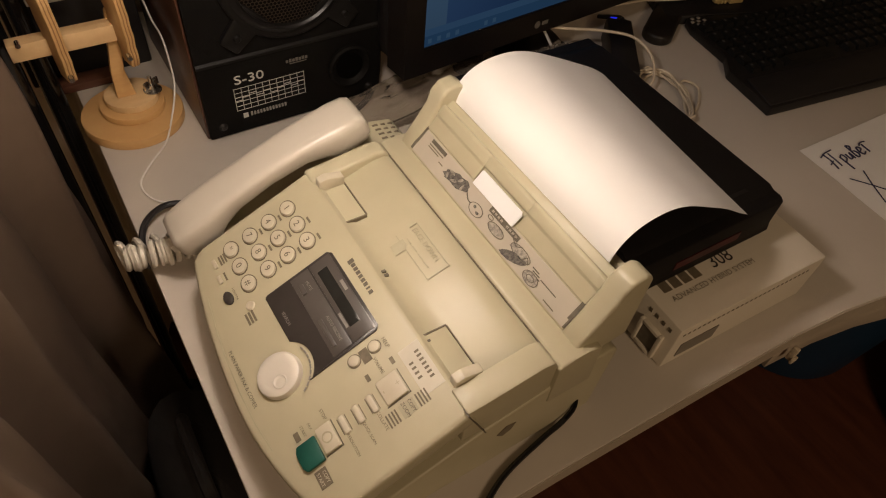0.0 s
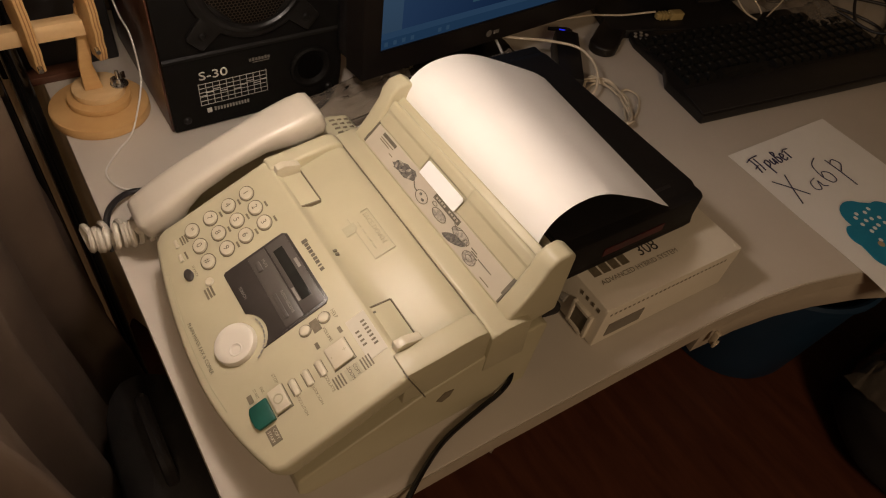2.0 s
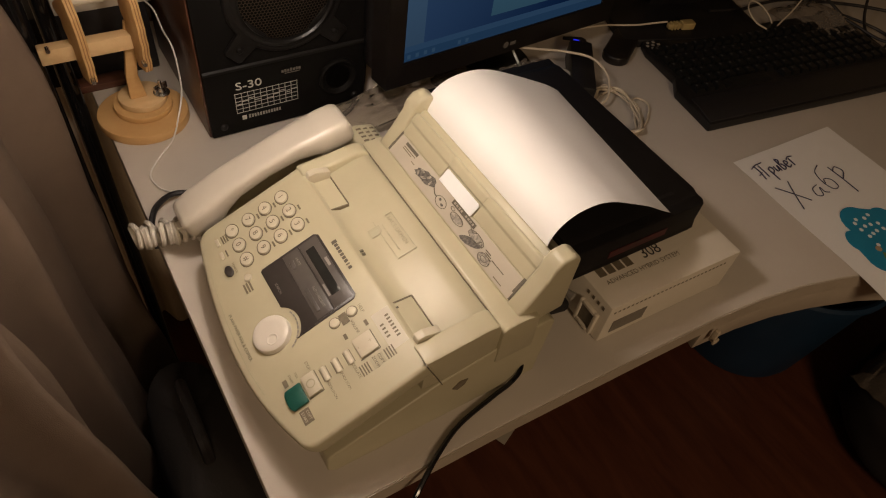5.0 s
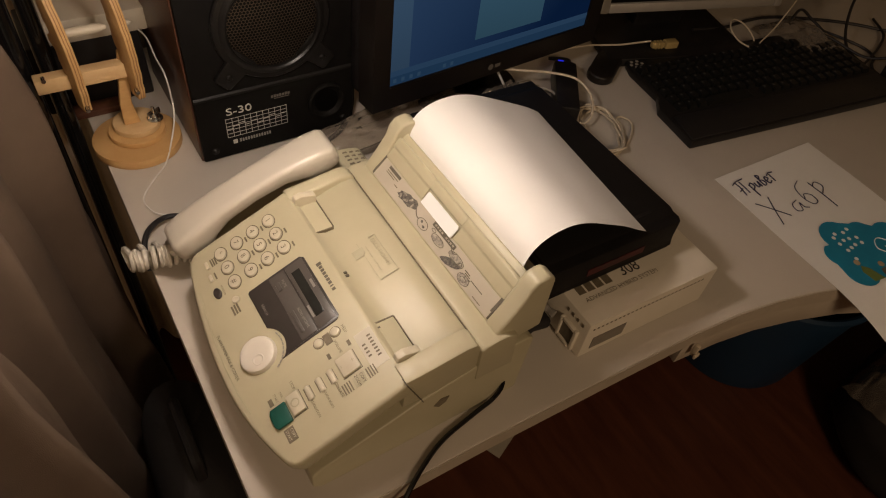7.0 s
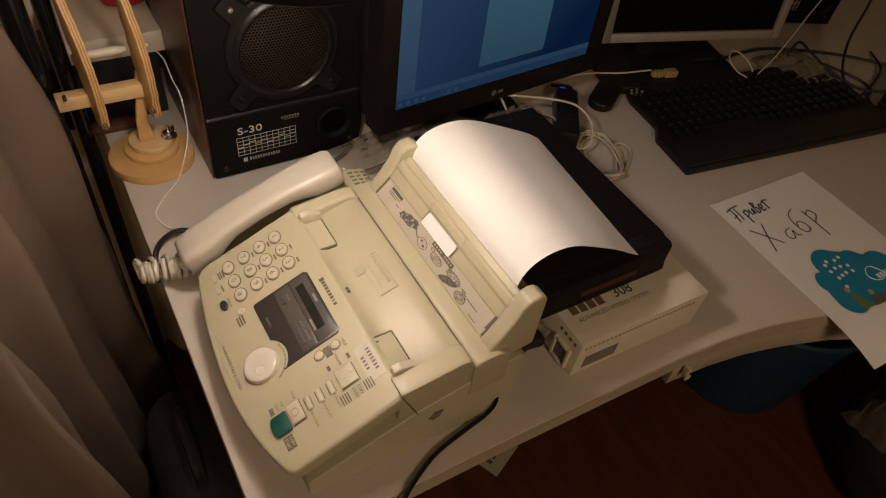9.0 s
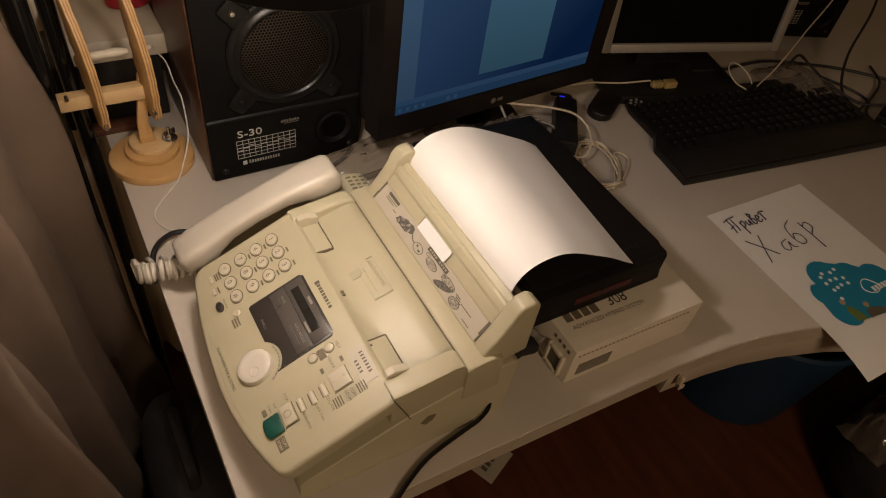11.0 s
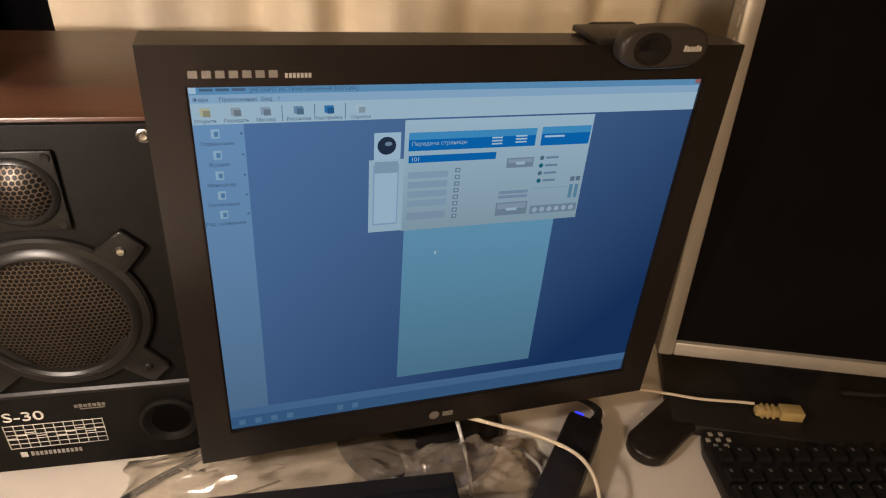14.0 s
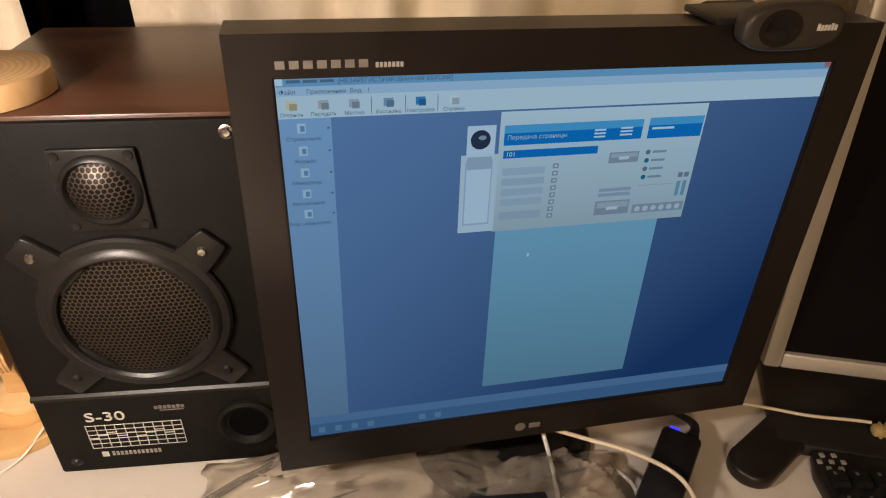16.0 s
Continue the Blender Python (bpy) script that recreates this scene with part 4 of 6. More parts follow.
def black_device():
    d = thing("network_device", (0.418, 0.548, 0.8115), -1.0, "flat black electronic device lying on the ivory box", "device")
    part("case", prism(B(), [(-0.092, -0.140), (0.088, -0.140), (0.092, -0.134), (0.092, 0.145), (-0.092, 0.145)], 0.0, 0.043, "z", 0.0022), M_DEV, d)
    part("front_lip", prism(B(), [(-0.141, 0.004), (-0.134, 0.040), (-0.120, 0.0465), (0.120, 0.0465), (0.130, 0.0440), (0.130, 0.030), (-0.130, 0.004)], -0.090, 0.090, "x", 0.001), M_DEV, d)
    # The reddish glow on the front is put in as a dull red strip.
    part("red_glow_strip", prism(B(), [(-0.1408, 0.015), (-0.1408, 0.025), (-0.1398, 0.025), (-0.1398, 0.015)], -0.038, 0.042, "x"), M_REDDIM, d, "dull red strip painted for a faint red glow")
    part("brand_mark", box(B(), 0.020, 0.062, -0.118, -0.114, 0.0462, 0.0468), M_BLACK, d)
    part("side_flap", prism(B(), [(-0.094, 0.0), (-0.122, -0.058), (-0.126, -0.058), (-0.099, 0.004), (-0.094, 0.040)], -0.120, 0.020, "y", 0.001), M_RUBBER, d)
    return d


black_device()
tagged(part("connector_cable", tube(B(), [(0.335, 0.545, 0.772), (0.335, 0.50, 0.778), (0.337, 0.46, 0.782), (0.340, 0.425, 0.786), (0.344, 0.405, 0.786)], lambda u: 0.0042 + 0.0006 * math.sin(u * 40)), M_GREY), "grey ribbed cable plugged into the ivory box", "cable")


# Flat black block added to fill the dark area beside the ivory box.
pouch = prism(B(), [(0.290, 0.412), (0.302, 0.404), (0.330, 0.412), (0.352, 0.408), (0.355, 0.470), (0.353, 0.565), (0.300, 0.570), (0.287, 0.500)], 0.7502, 0.7665, "z", 0.006, None, 3)
tagged(part("black_block", pouch, M_FABRIC), "flat black block lying beside the ivory box", "pouch")


# ---- loudspeakers ----
def speaker(place, turn, label):
    s = thing("loudspeaker", place, turn, label, "loudspeaker", "pair of loudspeakers")
    part("cabinet", box(B(), -0.1075, 0.1075, 0.004, 0.225, 0.0, 0.340, 0.0018), M_MAHOG, s, "dark mahogany veneer cabinet")
    part("baffle", box(B(), -0.1055, 0.1055, -0.002, 0.0045, 0.002, 0.3375, 0.0025), M_BAFFLE, s, "black textured front board")
    part("ledge", prism(B(), [(-0.002, 0.0925), (-0.0045, 0.0935), (-0.0045, 0.0965), (-0.002, 0.0985)], -0.1045, 0.1045, "x"), M_RING, s)
    face = Matrix.Rotation(radians(90), 4, "X")

    def at(x, z, y=-0.002):
        return Matrix.Translation((x, y, z)) @ face
    wx, wz = 0.0, 0.1798
    part("woofer_ring", lathe(B(), [(0.0715, 0.0), (0.0715, 0.0045), (0.0695, 0.0066), (0.064, 0.0070), (0.0605, 0.0105), (0.0575, 0.0112), (0.0553, 0.009), (0.0550, 0.002)], at(wx, wz), 64), M_RING, s, "black cast woofer ring")
    dome = []
    for k in range(9):
        r = 0.0552 * k / 8
        dome.append((r, 0.0085 - 0.0045 * (r / 0.0552) ** 2))
    part("woofer_grille", lathe(B(), dome, at(wx, wz), 48), M_GRILLE, s, "perforated brown metal woofer grille")
    for sx, sz in ((-1, 1), (1, 1), (-1, -1), (1, -1)):
        m = at(wx + 0.0575 * sx, wz + 0.0565 * sz) @ Matrix.Rotation(math.atan2(sz, sx), 4, "Z")
        lug = part("mounting_lug", prism(B(), [(-0.030, -0.0165), (0.006, -0.0125), (0.015, -0.0115), (0.0165, -0.0095), (0.0165, 0.0095), (0.015, 0.0115), (0.006, 0.0125), (-0.030, 0.0165)], 0.0, 0.0066, "z", 0.0016, m), M_RING, s)
        part("screw", lathe(B(), [(0.0, 0.0090), (0.0028, 0.0088), (0.0042, 0.0070), (0.0044, 0.0064)], m @ Matrix.Translation((0.0025, 0, 0)), 16), M_METAL if sz > 0 else M_RING, lug)
    tx, tz = 0.0010, 0.2885
    part("tweeter_plate", box(B(), -0.0285, 0.0285, -0.0315, 0.0315, 0.0, 0.0042, 0.0015, at(tx, tz)), M_RING, s)
    part("tweeter_ring", lathe(B(), [(0.0274, 0.0042), (0.0264, 0.0060), (0.0236, 0.0074), (0.0216, 0.0050), (0.0214, 0.003)], at(tx, tz), 40), M_RING, s)
    part("tweeter_grille", lathe(B(), [(0.0, 0.0120), (0.007, 0.0112), (0.0135, 0.0090), (0.019, 0.0062), (0.0215, 0.0044)], at(tx, tz), 32), M_GRILLE, s, "perforated metal tweeter grille")
    for sx in (-1, 1):
        for sz in (-1, 1):
            part("screw", lathe(B(), [(0.0, 0.0046), (0.0015, 0.0048), (0.0030, 0.0050), (0.0036, 0.0040)], at(tx + 0.0235 * sx, tz + 0.0265 * sz), 14), M_RING, s)
            part("screw", lathe(B(), [(0.0, 0.0028), (0.0026, 0.0026), (0.0036, 0.0010), (0.0052, 0.0004)], at(0.0895 * sx, 0.168 + 0.160 * sz + (0.008 if sz < 0 else 0)), 14), M_METAL if sz > 0 else M_RING, s)
    part("port_ring", lathe(B(), [(0.0270, 0.0), (0.0265, 0.0030), (0.0235, 0.0046), (0.0205, 0.0030), (0.0175, -0.001), (0.0165, -0.003)], at(0.0655, 0.0510), 36), M_BAFFLE, s)
    # No opening is cut: the darkness inside the port is a flat black disc.
    part("port_dark_disc", lathe(B(), [(0.0, 0.0004), (0.0168, 0.0004)], at(0.0655, 0.0510), 28), M_DEEP, s, "flat black disc for the unlit inside of the bass port")
    front = at(0, 0, -0.0026)
    lettering("S-30", 0.0165, M_WINK, s, front @ Matrix.Translation((-0.0525, 0.0700, 0)) @ Matrix.Diagonal((1.15, 0.9, 1, 1)), depth=0.0003)
    for k in range(7):
        part("badge_mark", box(B(), -0.010 + 0.0037 * k, -0.0073 + 0.0037 * k, 0.0758, 0.0792 + 0.0006 * (k % 2), 0.0, 0.0004, 0.0, front), M_BRAND, s)
    part("badge_line", box(B(), -0.006, 0.014, 0.0735, 0.0744, 0.0, 0.0004, 0.0, front), M_BRAND, s)
    plate, low = B(), front @ Matrix.Translation((0.0005, -0.0055, 0))
    for k in range(11):
        box(plate, -0.0719 + 0.0080 * k, -0.07135 + 0.0080 * k, 0.0375, 0.0665, 0, 0.0004, 0, low)
    for k in range(6):
        box(plate, -0.0720, 0.0085, 0.0375 + 0.0056 * k, 0.0380 + 0.0056 * k, 0, 0.0004, 0, low)
    for k in range(10):
        h = 0.004 + 0.0016 * ((k * 7) % 5)
        box(plate, -0.0712 + 0.008 * k, -0.0632 + 0.008 * k, 0.046 + h, 0.0466 + h, 0, 0.0005, 0, low)
    part("response_chart", plate, M_WINK, s, "printed pale chart grid")
    part("brand_mark", box(B(), -0.0660, -0.0605, 0.0265, 0.0325, 0, 0.0004, 0, low), M_WINK, s)
    for k in range(12):
        part("brand_mark", box(B(), -0.0575 + 0.0036 * k, -0.0552 + 0.0036 * k, 0.0272, 0.0318 if k else 0.0325, 0, 0.0004, 0, low), M_GINK, s)
    return s


speaker((0.2135, 0.829, 0.75), 0, "black-fronted loudspeaker in a dark mahogany cabinet beside the monitor")
speaker((1.34, 0.86, 0.75), -22, "dark loudspeaker standing in shadow behind the silver monitor")
srnd = random.Random(12)
slice_rim = [(0.1335 + (0.0475 + 0.0012 * srnd.uniform(-1, 1)) * math.cos(6.283185 * k / 34), 0.875 + (0.0475 + 0.0012 * srnd.uniform(-1, 1)) * math.sin(6.283185 * k / 34)) for k in range(34)]
slice_ob = part("wood_slice", prism(B(), slice_rim, 1.0902, 1.1075, "z", 0.0016), M_SLICE)
tagged(slice_ob, "pale round wood slice lying on the loudspeaker", "wood slice")


# ---- wooden stand ----
def stand():
    s = thing("wooden_stand", (0.046, 0.903, 0.75), 0, "light plywood spool stand on a round stepped base", "stand")
    part("base_disc", cyl(B(), 0.0540, 0.0540, 0.0, 0.0125, None, 56, 0.0015), M_WOOD, s)
    part("base_disc", cyl(B(), 0.0345, 0.0345, 0.0125, 0.0205, Matrix.Translation((0.003, 0.006, 0)), 48, 0.001), M_WOOD, s)
    part("base_disc", cyl(B(), 0.0285, 0.0285, 0.0205, 0.0285, Matrix.Translation((0.005, 0.010, 0)), 48, 0.001), M_WOODL, s)
    part("post", prism(B(), [(-0.010, 0.0285), (0.010, 0.0285), (0.006, 0.06), (0.016, 0.13), (0.006, 0.13), (-0.008, 0.06)], 0.004, 0.012, "y", 0.001), M_WOOD, s)
    part("cross_bar", box(B(), -0.088, 0.020, -0.008, 0.008, 0.103, 0.121, 0.001), M_WOODL, s)

    def cheek(x, name, tall, seed, notch):
        rough, left, right = random.Random(seed), [], []
        for k in range(25):
            u = k / 24
            z = 0.080 + tall * u
            front = -0.030 + 0.026 * u - 0.018 * math.sin(math.pi * u) + 0.0012 * rough.uniform(-1, 1)
            left.append((front, z))
            wide = 0.012 + 0.021 * math.sin(math.pi * min(1.0, 0.08 + u * 0.95)) + 0.0012 * rough.uniform(-1, 1)
            if notch and 0.42 < u < 0.52:
                wide += 0.009
            if notch and 0.52 <= u < 0.60:
                wide -= 0.004
            right.append((front + wide, z))
        m = Matrix.Translation((x, 0.006, 0)) @ Matrix.Rotation(radians(14), 4, "Z")
        part(name, prism(B(), left + right[::-1], -0.0045, 0.0045, "x", 0.0008, m), M_WOOD, s)
        ply = B()
        for off in (-0.0016, 0.0016):
            prism(ply, [(p - 0.0003, z) for p, z in left] + [(p + 0.0002, z) for p, z in reversed(left)], off - 0.0005, off + 0.0005, "x", 0, m)
        part("ply_layer", ply, M_PLY, s, "darker glue lines of the plywood edge")
    cheek(-0.052, "cheek", 0.168, 3, True)
    cheek(0.009, "cheek", 0.172, 9, False)
    rod = Matrix.Translation((0, -0.006, 0.170)) @ Matrix.Rotation(radians(90), 4, "Y")
    part("spindle", lathe(B(), [(0.0, -0.047), (0.0050, -0.0465), (0.0054, -0.012), (0.0042, -0.004), (0.0026, 0.001), (0.0, 0.0015)], rod, 20), M_OLDWHITE, s, "white plastic spindle")
    part("spindle", lathe(B(), [(0.0, 0.010), (0.0035, 0.0105), (0.0036, 0.025), (0.0, 0.030)], rod, 16), M_OLDWHITE, s)
    bolt = Matrix.Translation((0.0275, 0.004, 0.0285))
    part("washer", cyl(B(), 0.0100, 0.0100, 0.0, 0.0016, bolt, 24, 0.0004), M_METAL, s)
    wing = B()
    cyl(wing, 0.0048, 0.0040, 0.0016, 0.0080, bolt, 14)
    cyl(wing, 0.0022, 0.0022, 0.0080, 0.0180, bolt, 12)
    box(wing, -0.010, -0.003, -0.0012, 0.0012, 0.004, 0.013, 0.0008, bolt @ Matrix.Rotation(0.5, 4, "Z"))
    box(wing, 0.003, 0.010, -0.0012, 0.0012, 0.004, 0.013, 0.0008, bolt @ Matrix.Rotation(0.5, 4, "Z"))
    part("wing_nut", wing, M_METAL, s, "zinc wing nut")
    for x, y, z in ((-0.078, -0.0085, 0.122), (0.011, -0.036, 0.100), (-0.046, -0.040, 0.094), (0.011, -0.006, 0.192)):
        part("bolt", cyl(B(), 0.0024, 0.0024, -0.004, 0.004, Matrix.Translation((x, y, z)) @ Matrix.Rotation(radians(90), 4, "X"), 12), M_METAL, s)
    return s


stand()

# things behind the stand
wb = thing("white_box", (0.045, 1.055, 0.75), 0, "small white plastic box on a dark box", "box")
part("body", box(B(), -0.075, 0.062, -0.055, 0.075, 0.099, 0.130, 0.003), M_OLDWHITE, wb)
tagged(part("dark_box", box(B(), -0.040, 0.095, 1.005, 1.112, 0.75, 0.8488, 0.003), M_BLACK), "dark box under the white plastic box", "box")
tagged(part("dark_board", box(B(), -0.016, 0.046, 0.980, 1.003, 0.7505, 0.7600, 0.001), M_MAHOG), "dark brown board lying behind the stand", "board")
tagged(part("white_cable", tube(B(), [(0.092, 1.010, 0.850), (0.098, 0.978, 0.850), (0.098, 0.943, 0.840), (0.098, 0.905, 0.837), (0.098, 0.902, 0.794), (0.092, 0.885, 0.783), (0.081, 0.868, 0.769), (0.064, 0.845, 0.754), (0.040, 0.820, 0.7525), (0.022, 0.793, 0.7525), (0.028, 0.765, 0.7525), (0.050, 0.750, 0.7525)], 0.0011, 6), M_WCABLE), "thin white cable running down onto the desk", "cable")
pole = thing("lamp_pole", (-0.052, 0.93, 0.0), 0, "black steel lamp pole beside the desk", "pole")
part("tube", cyl(B(), 0.014, 0.014, 0.0, 1.70, None, 20), M_BLACKG, pole)
part("tube", cyl(B(), 0.010, 0.010, 0.0, 1.62, Matrix.Translation((0.030, 0.022, 0)), 16), M_BLACKG, pole)
part("foot", cyl(B(), 0.09, 0.085, 0.0, 0.02, Matrix.Translation((0.01, 0.01, 0)), 32, 0.003), M_BLACK, pole)
part("red_bag", cyl(B(), 0.030, 0.022, 0.8805, 0.990, Matrix.Translation((0.080, 1.092, 0)) @ Matrix.Diagonal((1, 0.7, 1, 1)), 18, 0.006), M_RED)
tagged(bpy.data.objects["red_bag"], "dark red soft bag on the white box", "bag")


# ---- desk lamp ----
def desk_lamp():
    l = thing("desk_lamp", SHADE, 0, "black round metal desk lamp shade hanging over the fax", "lamp")
    prof = [(0.098, 0.0), (0.1005, 0.002), (0.0995, 0.020), (0.095, 0.052), (0.084, 0.088), (0.066, 0.115), (0.045, 0.132), (0.030, 0.140), (0.028, 0.175), (0.0, 0.178)]
    inner = [(0.0, 0.130), (0.040, 0.126), (0.062, 0.109), (0.080, 0.083), (0.091, 0.049), (0.0955, 0.018), (0.0965, 0.002), (0.098, 0.0)]
    lean = Matrix.Rotation(radians(9), 4, "X") @ Matrix.Rotation(radians(5), 4, "Y") @ Matrix.Diagonal((0.92, 0.92, 0.98, 1))
    part("shade", lathe(B(), prof, lean, 64), M_SHADE, l, "satin black domed shade")
    part("liner", lathe(B(), inner, lean, 64), M_WHITE, l, "white inside of the shade")
    part("bulb", lathe(B(), [(0.0, 0.060), (0.010, 0.064), (0.014, 0.090), (0.014, 0.126)], lean, 20), M_WHITE, l)
    part("arm", tube(B(), [(0.012, -0.026, 0.168), (-0.02, 0.06, 0.27), (-0.08, 0.22, 0.40), (-0.142, 0.385, 0.47)], 0.008, 10), M_BLACKG, l)
    return l


desk_lamp()


# ---- the main monitor ----
def monitor():
    m = thing("monitor", (0.5257, 0.7899, 0.75), 5.38, "black flat screen monitor switched on with a blue program window", "monitor")
    W, H, CZ = 0.1843, 0.1461, 0.2325
    TOP, LOW, LEFT, RIGHT = CZ + 0.1705, CZ - 0.1765, -0.2093, 0.2115
    frame_bm = B()
    box(frame_bm, LEFT, -W, -0.0035, 0.030, LOW, TOP)
    box(frame_bm, W, RIGHT, -0.0035, 0.030, LOW, TOP)
    box(frame_bm, -W, W, -0.0035, 0.030, CZ + H, TOP)
    box(frame_bm, -W, W, -0.0035, 0.030, LOW, CZ - H)
    bmesh.ops.remove_doubles(frame_bm, verts=frame_bm.verts, dist=0.00001)
    part("bezel", frame_bm, M_BEZEL, m, "smooth black bezel", flat=True)
    for q in ((-W, W, CZ - H, CZ - H + 0.0012), (-W, W, CZ + H - 0.0012, CZ + H), (-W, -W + 0.0012, CZ - H + 0.0012, CZ + H - 0.0012), (W - 0.0012, W, CZ - H + 0.0012, CZ + H - 0.0012)):
        part("inner_lip", box(B(), q[0], q[1], -0.0024, 0.0, q[2], q[3]), M_BEZEL, m, flat=True)
    part("back_shell", box(B(), LEFT + 0.002, RIGHT - 0.002, 0.028, 0.060, LOW + 0.005, TOP - 0.006, 0.010), M_BLACK, m)
    part("neck", box(B(), -0.045, 0.045, 0.045, 0.075, 0.008, 0.20, 0.006), M_BLACK, m)
    part("foot", cyl(B(), 0.088, 0.080, 0.0, 0.014, Matrix.Translation((-0.008, 0.045, 0)), 48, 0.003), M_BLACK, m)
    for k in range(7):
        x = -0.182 + 0.0078 * k
        part("brand_mark", box(B(), x, x + 0.0054, -0.0038, -0.0030, CZ + 0.1508, CZ + 0.1554), M_BRAND, m)
    for k in range(7):
        part("brand_mark", box(B(), -0.1255 + 0.0024 * k, -0.1238 + 0.0024 * k, -0.0038, -0.0030, CZ + 0.1505, CZ + 0.1535), M_GINK, m)
    part("brand_mark", lathe(B(), [(0.0, 0.0006), (0.0048, 0.0004)], Matrix.Translation((-0.008, -0.0034, CZ - 0.1635)) @ Matrix.Rotation(radians(90), 4, "X"), 20), M_BRAND, m)
    part("brand_mark", box(B(), 0.000, 0.010, -0.0040, -0.0030, CZ - 0.1660, CZ - 0.1610), M_BRAND, m)

    def tint(c):
        return tuple(k * v ** 2.2 for v, k in zip(c, (1.04, 1.0, 0.99)))

    def gain(c, v):
        return tuple(x * (1.16 - 0.20 * v) for x in c)

    def ui(c):
        return glow("screen_light", tint(c), SCREEN)
    def ramp(c0, c1, way, lo, hi):
        return glow_ramp("screen_light", tint(c0), tint(c1), SCREEN, way, lo, hi)
    scr = part("screen", box(B(), -W, W, 0.0, 0.006, CZ - H, CZ + H), ramp((0.42, 0.60, 0.84), (0.14, 0.27, 0.48), (0.65, 0, -0.75), -0.38, -0.02), m, "lit blue screen")
    cols = {}

    def rect(name, u0, v0, u1, v1, c, lay=1):
        mid = round((v0 + v1) / 2, 1)
        key = (*c, mid) if v1 - v0 <= 0.25 else (*c, v0, v1)
        if key not in cols:
            cols[key] = ui(gain(c, mid)) if v1 - v0 <= 0.25 else ramp(gain(c, v0), tuple(v * 0.88 for v in gain(c, v1)), (0, 0, -1), -CZ - H + 2 * H * v0, -CZ - H + 2 * H * v1)
        y = -0.00025 * lay
        bm = B()
        vs = [bm.verts.new((-W + 2 * W * u, y, CZ + H - 2 * H * v)) for u, v in ((u0, v0), (u1, v0), (u1, v1), (u0, v1))]
        bm.faces.new(vs)
        return part(name, bm, cols[key], scr, flat=True)

    def word(body, u, v, size, c, align="LEFT", lay=8):
        c = tuple(c)
        if c not in cols:
            cols[c] = ui(c)
        lettering(body, size, cols[c], scr, Matrix.Translation((-W + 2 * W * u, -0.00025 * lay, CZ + H - 2 * H * v)) @ Matrix.Rotation(radians(90), 4, "X"), "screen_text", 0, align)

    def disc(name, u, v, r, c, lay=3, squash=1.0):
        c = tuple(c)
        if c not in cols:
            cols[c] = ui(c)
        bm = B()
        bm.faces.new([bm.verts.new((-W + 2 * W * u + r * math.cos(6.283 * k / 24), -0.00025 * lay, CZ + H - 2 * H * v + squash * r * math.sin(6.283 * k / 24))) for k in range(24)])
        part(name, bm, cols[c], scr, flat=True)
    DARK, PALE = (0.32, 0.43, 0.56), (0.68, 0.82, 0.91)
    rect("title_bar", 0.0, 0.0, 1.0, 0.022, (0.40, 0.62, 0.80))
    rect("menu_bar", 0.0, 0.022, 1.0, 0.041, (0.58, 0.74, 0.88))
    rect("tool_bar", 0.0, 0.041, 1.0, 0.088, PALE)
    rect("side_bar", 0.0, 0.088, 0.086, 0.925, (0.47, 0.65, 0.84))
    rect("task_bar", 0.0, 0.953, 1.0, 1.0, (0.30, 0.48, 0.68))
    rect("task_bar", 0.0, 0.925, 1.0, 0.953, (0.36, 0.54, 0.74))
    for k in range(6):
        rect("task_icon", 0.02 + 0.035 * k + (0.08 if k > 3 else 0), 0.965, 0.034 + 0.035 * k + (0.08 if k > 3 else 0), 0.985, (0.40, 0.58, 0.76), 2)
    rect("page", 0.380, 0.387, 0.715, 0.888, (0.45, 0.69, 0.84), 3)
    rect("window_body", 0.373, 0.091, 0.766, 0.388, (0.68, 0.82, 0.91), 5)
    rect("window_body", 0.306, 0.188, 0.375, 0.385, (0.68, 0.82, 0.91), 5)
    rect("phone_picture", 0.315, 0.120, 0.366, 0.20, (0.70, 0.84, 0.95), 5)
    rect("phone_picture", 0.314, 0.200, 0.364, 0.365, (0.58, 0.72, 0.87), 6)
    rect("phone_picture", 0.3165, 0.212, 0.3615, 0.360, (0.70, 0.84, 0.95), 7)
    rect("phone_picture", 0.3165, 0.192, 0.3615, 0.222, (0.56, 0.69, 0.81), 8)
    disc("phone_lens", 0.339, 0.152, 0.0066, (0.20, 0.26, 0.36), 7)
    disc("phone_lens", 0.342, 0.147, 0.0026, (0.55, 0.68, 0.80), 8, 0.6)
    BLUE, BLUE2 = (0.08, 0.45, 0.78), (0.28, 0.62, 0.86)
    rect("call_panel", 0.381, 0.122, 0.642, 0.169, BLUE, 7)
    rect("call_panel", 0.381, 0.122, 0.642, 0.140, BLUE2, 8)
    rect("call_panel", 0.654, 0.120, 0.762, 0.170, BLUE, 7)
    rect("call_panel", 0.654, 0.120, 0.762, 0.138, BLUE2, 8)
    rect("number_field", 0.382, 0.181, 0.561, 0.200, BLUE, 7)
    word("101", 0.386, 0.1905, 0.0046, (0.85, 0.93, 1.0), lay=9)
    word("Передача страницы", 0.386, 0.1500, 0.0042, (0.75, 0.88, 0.98), lay=10)
    for k in range(3):
        rect("text_bar", 0.548, 0.140 + 0.008 * k, 0.570, 0.144 + 0.008 * k, (0.72, 0.86, 0.96), 10)
        rect("text_bar", 0.598, 0.138 + 0.008 * k, 0.622, 0.142 + 0.008 * k, (0.72, 0.86, 0.96), 10)
    rect("text_bar", 0.660, 0.142, 0.704, 0.147, (0.72, 0.86, 0.96), 10)
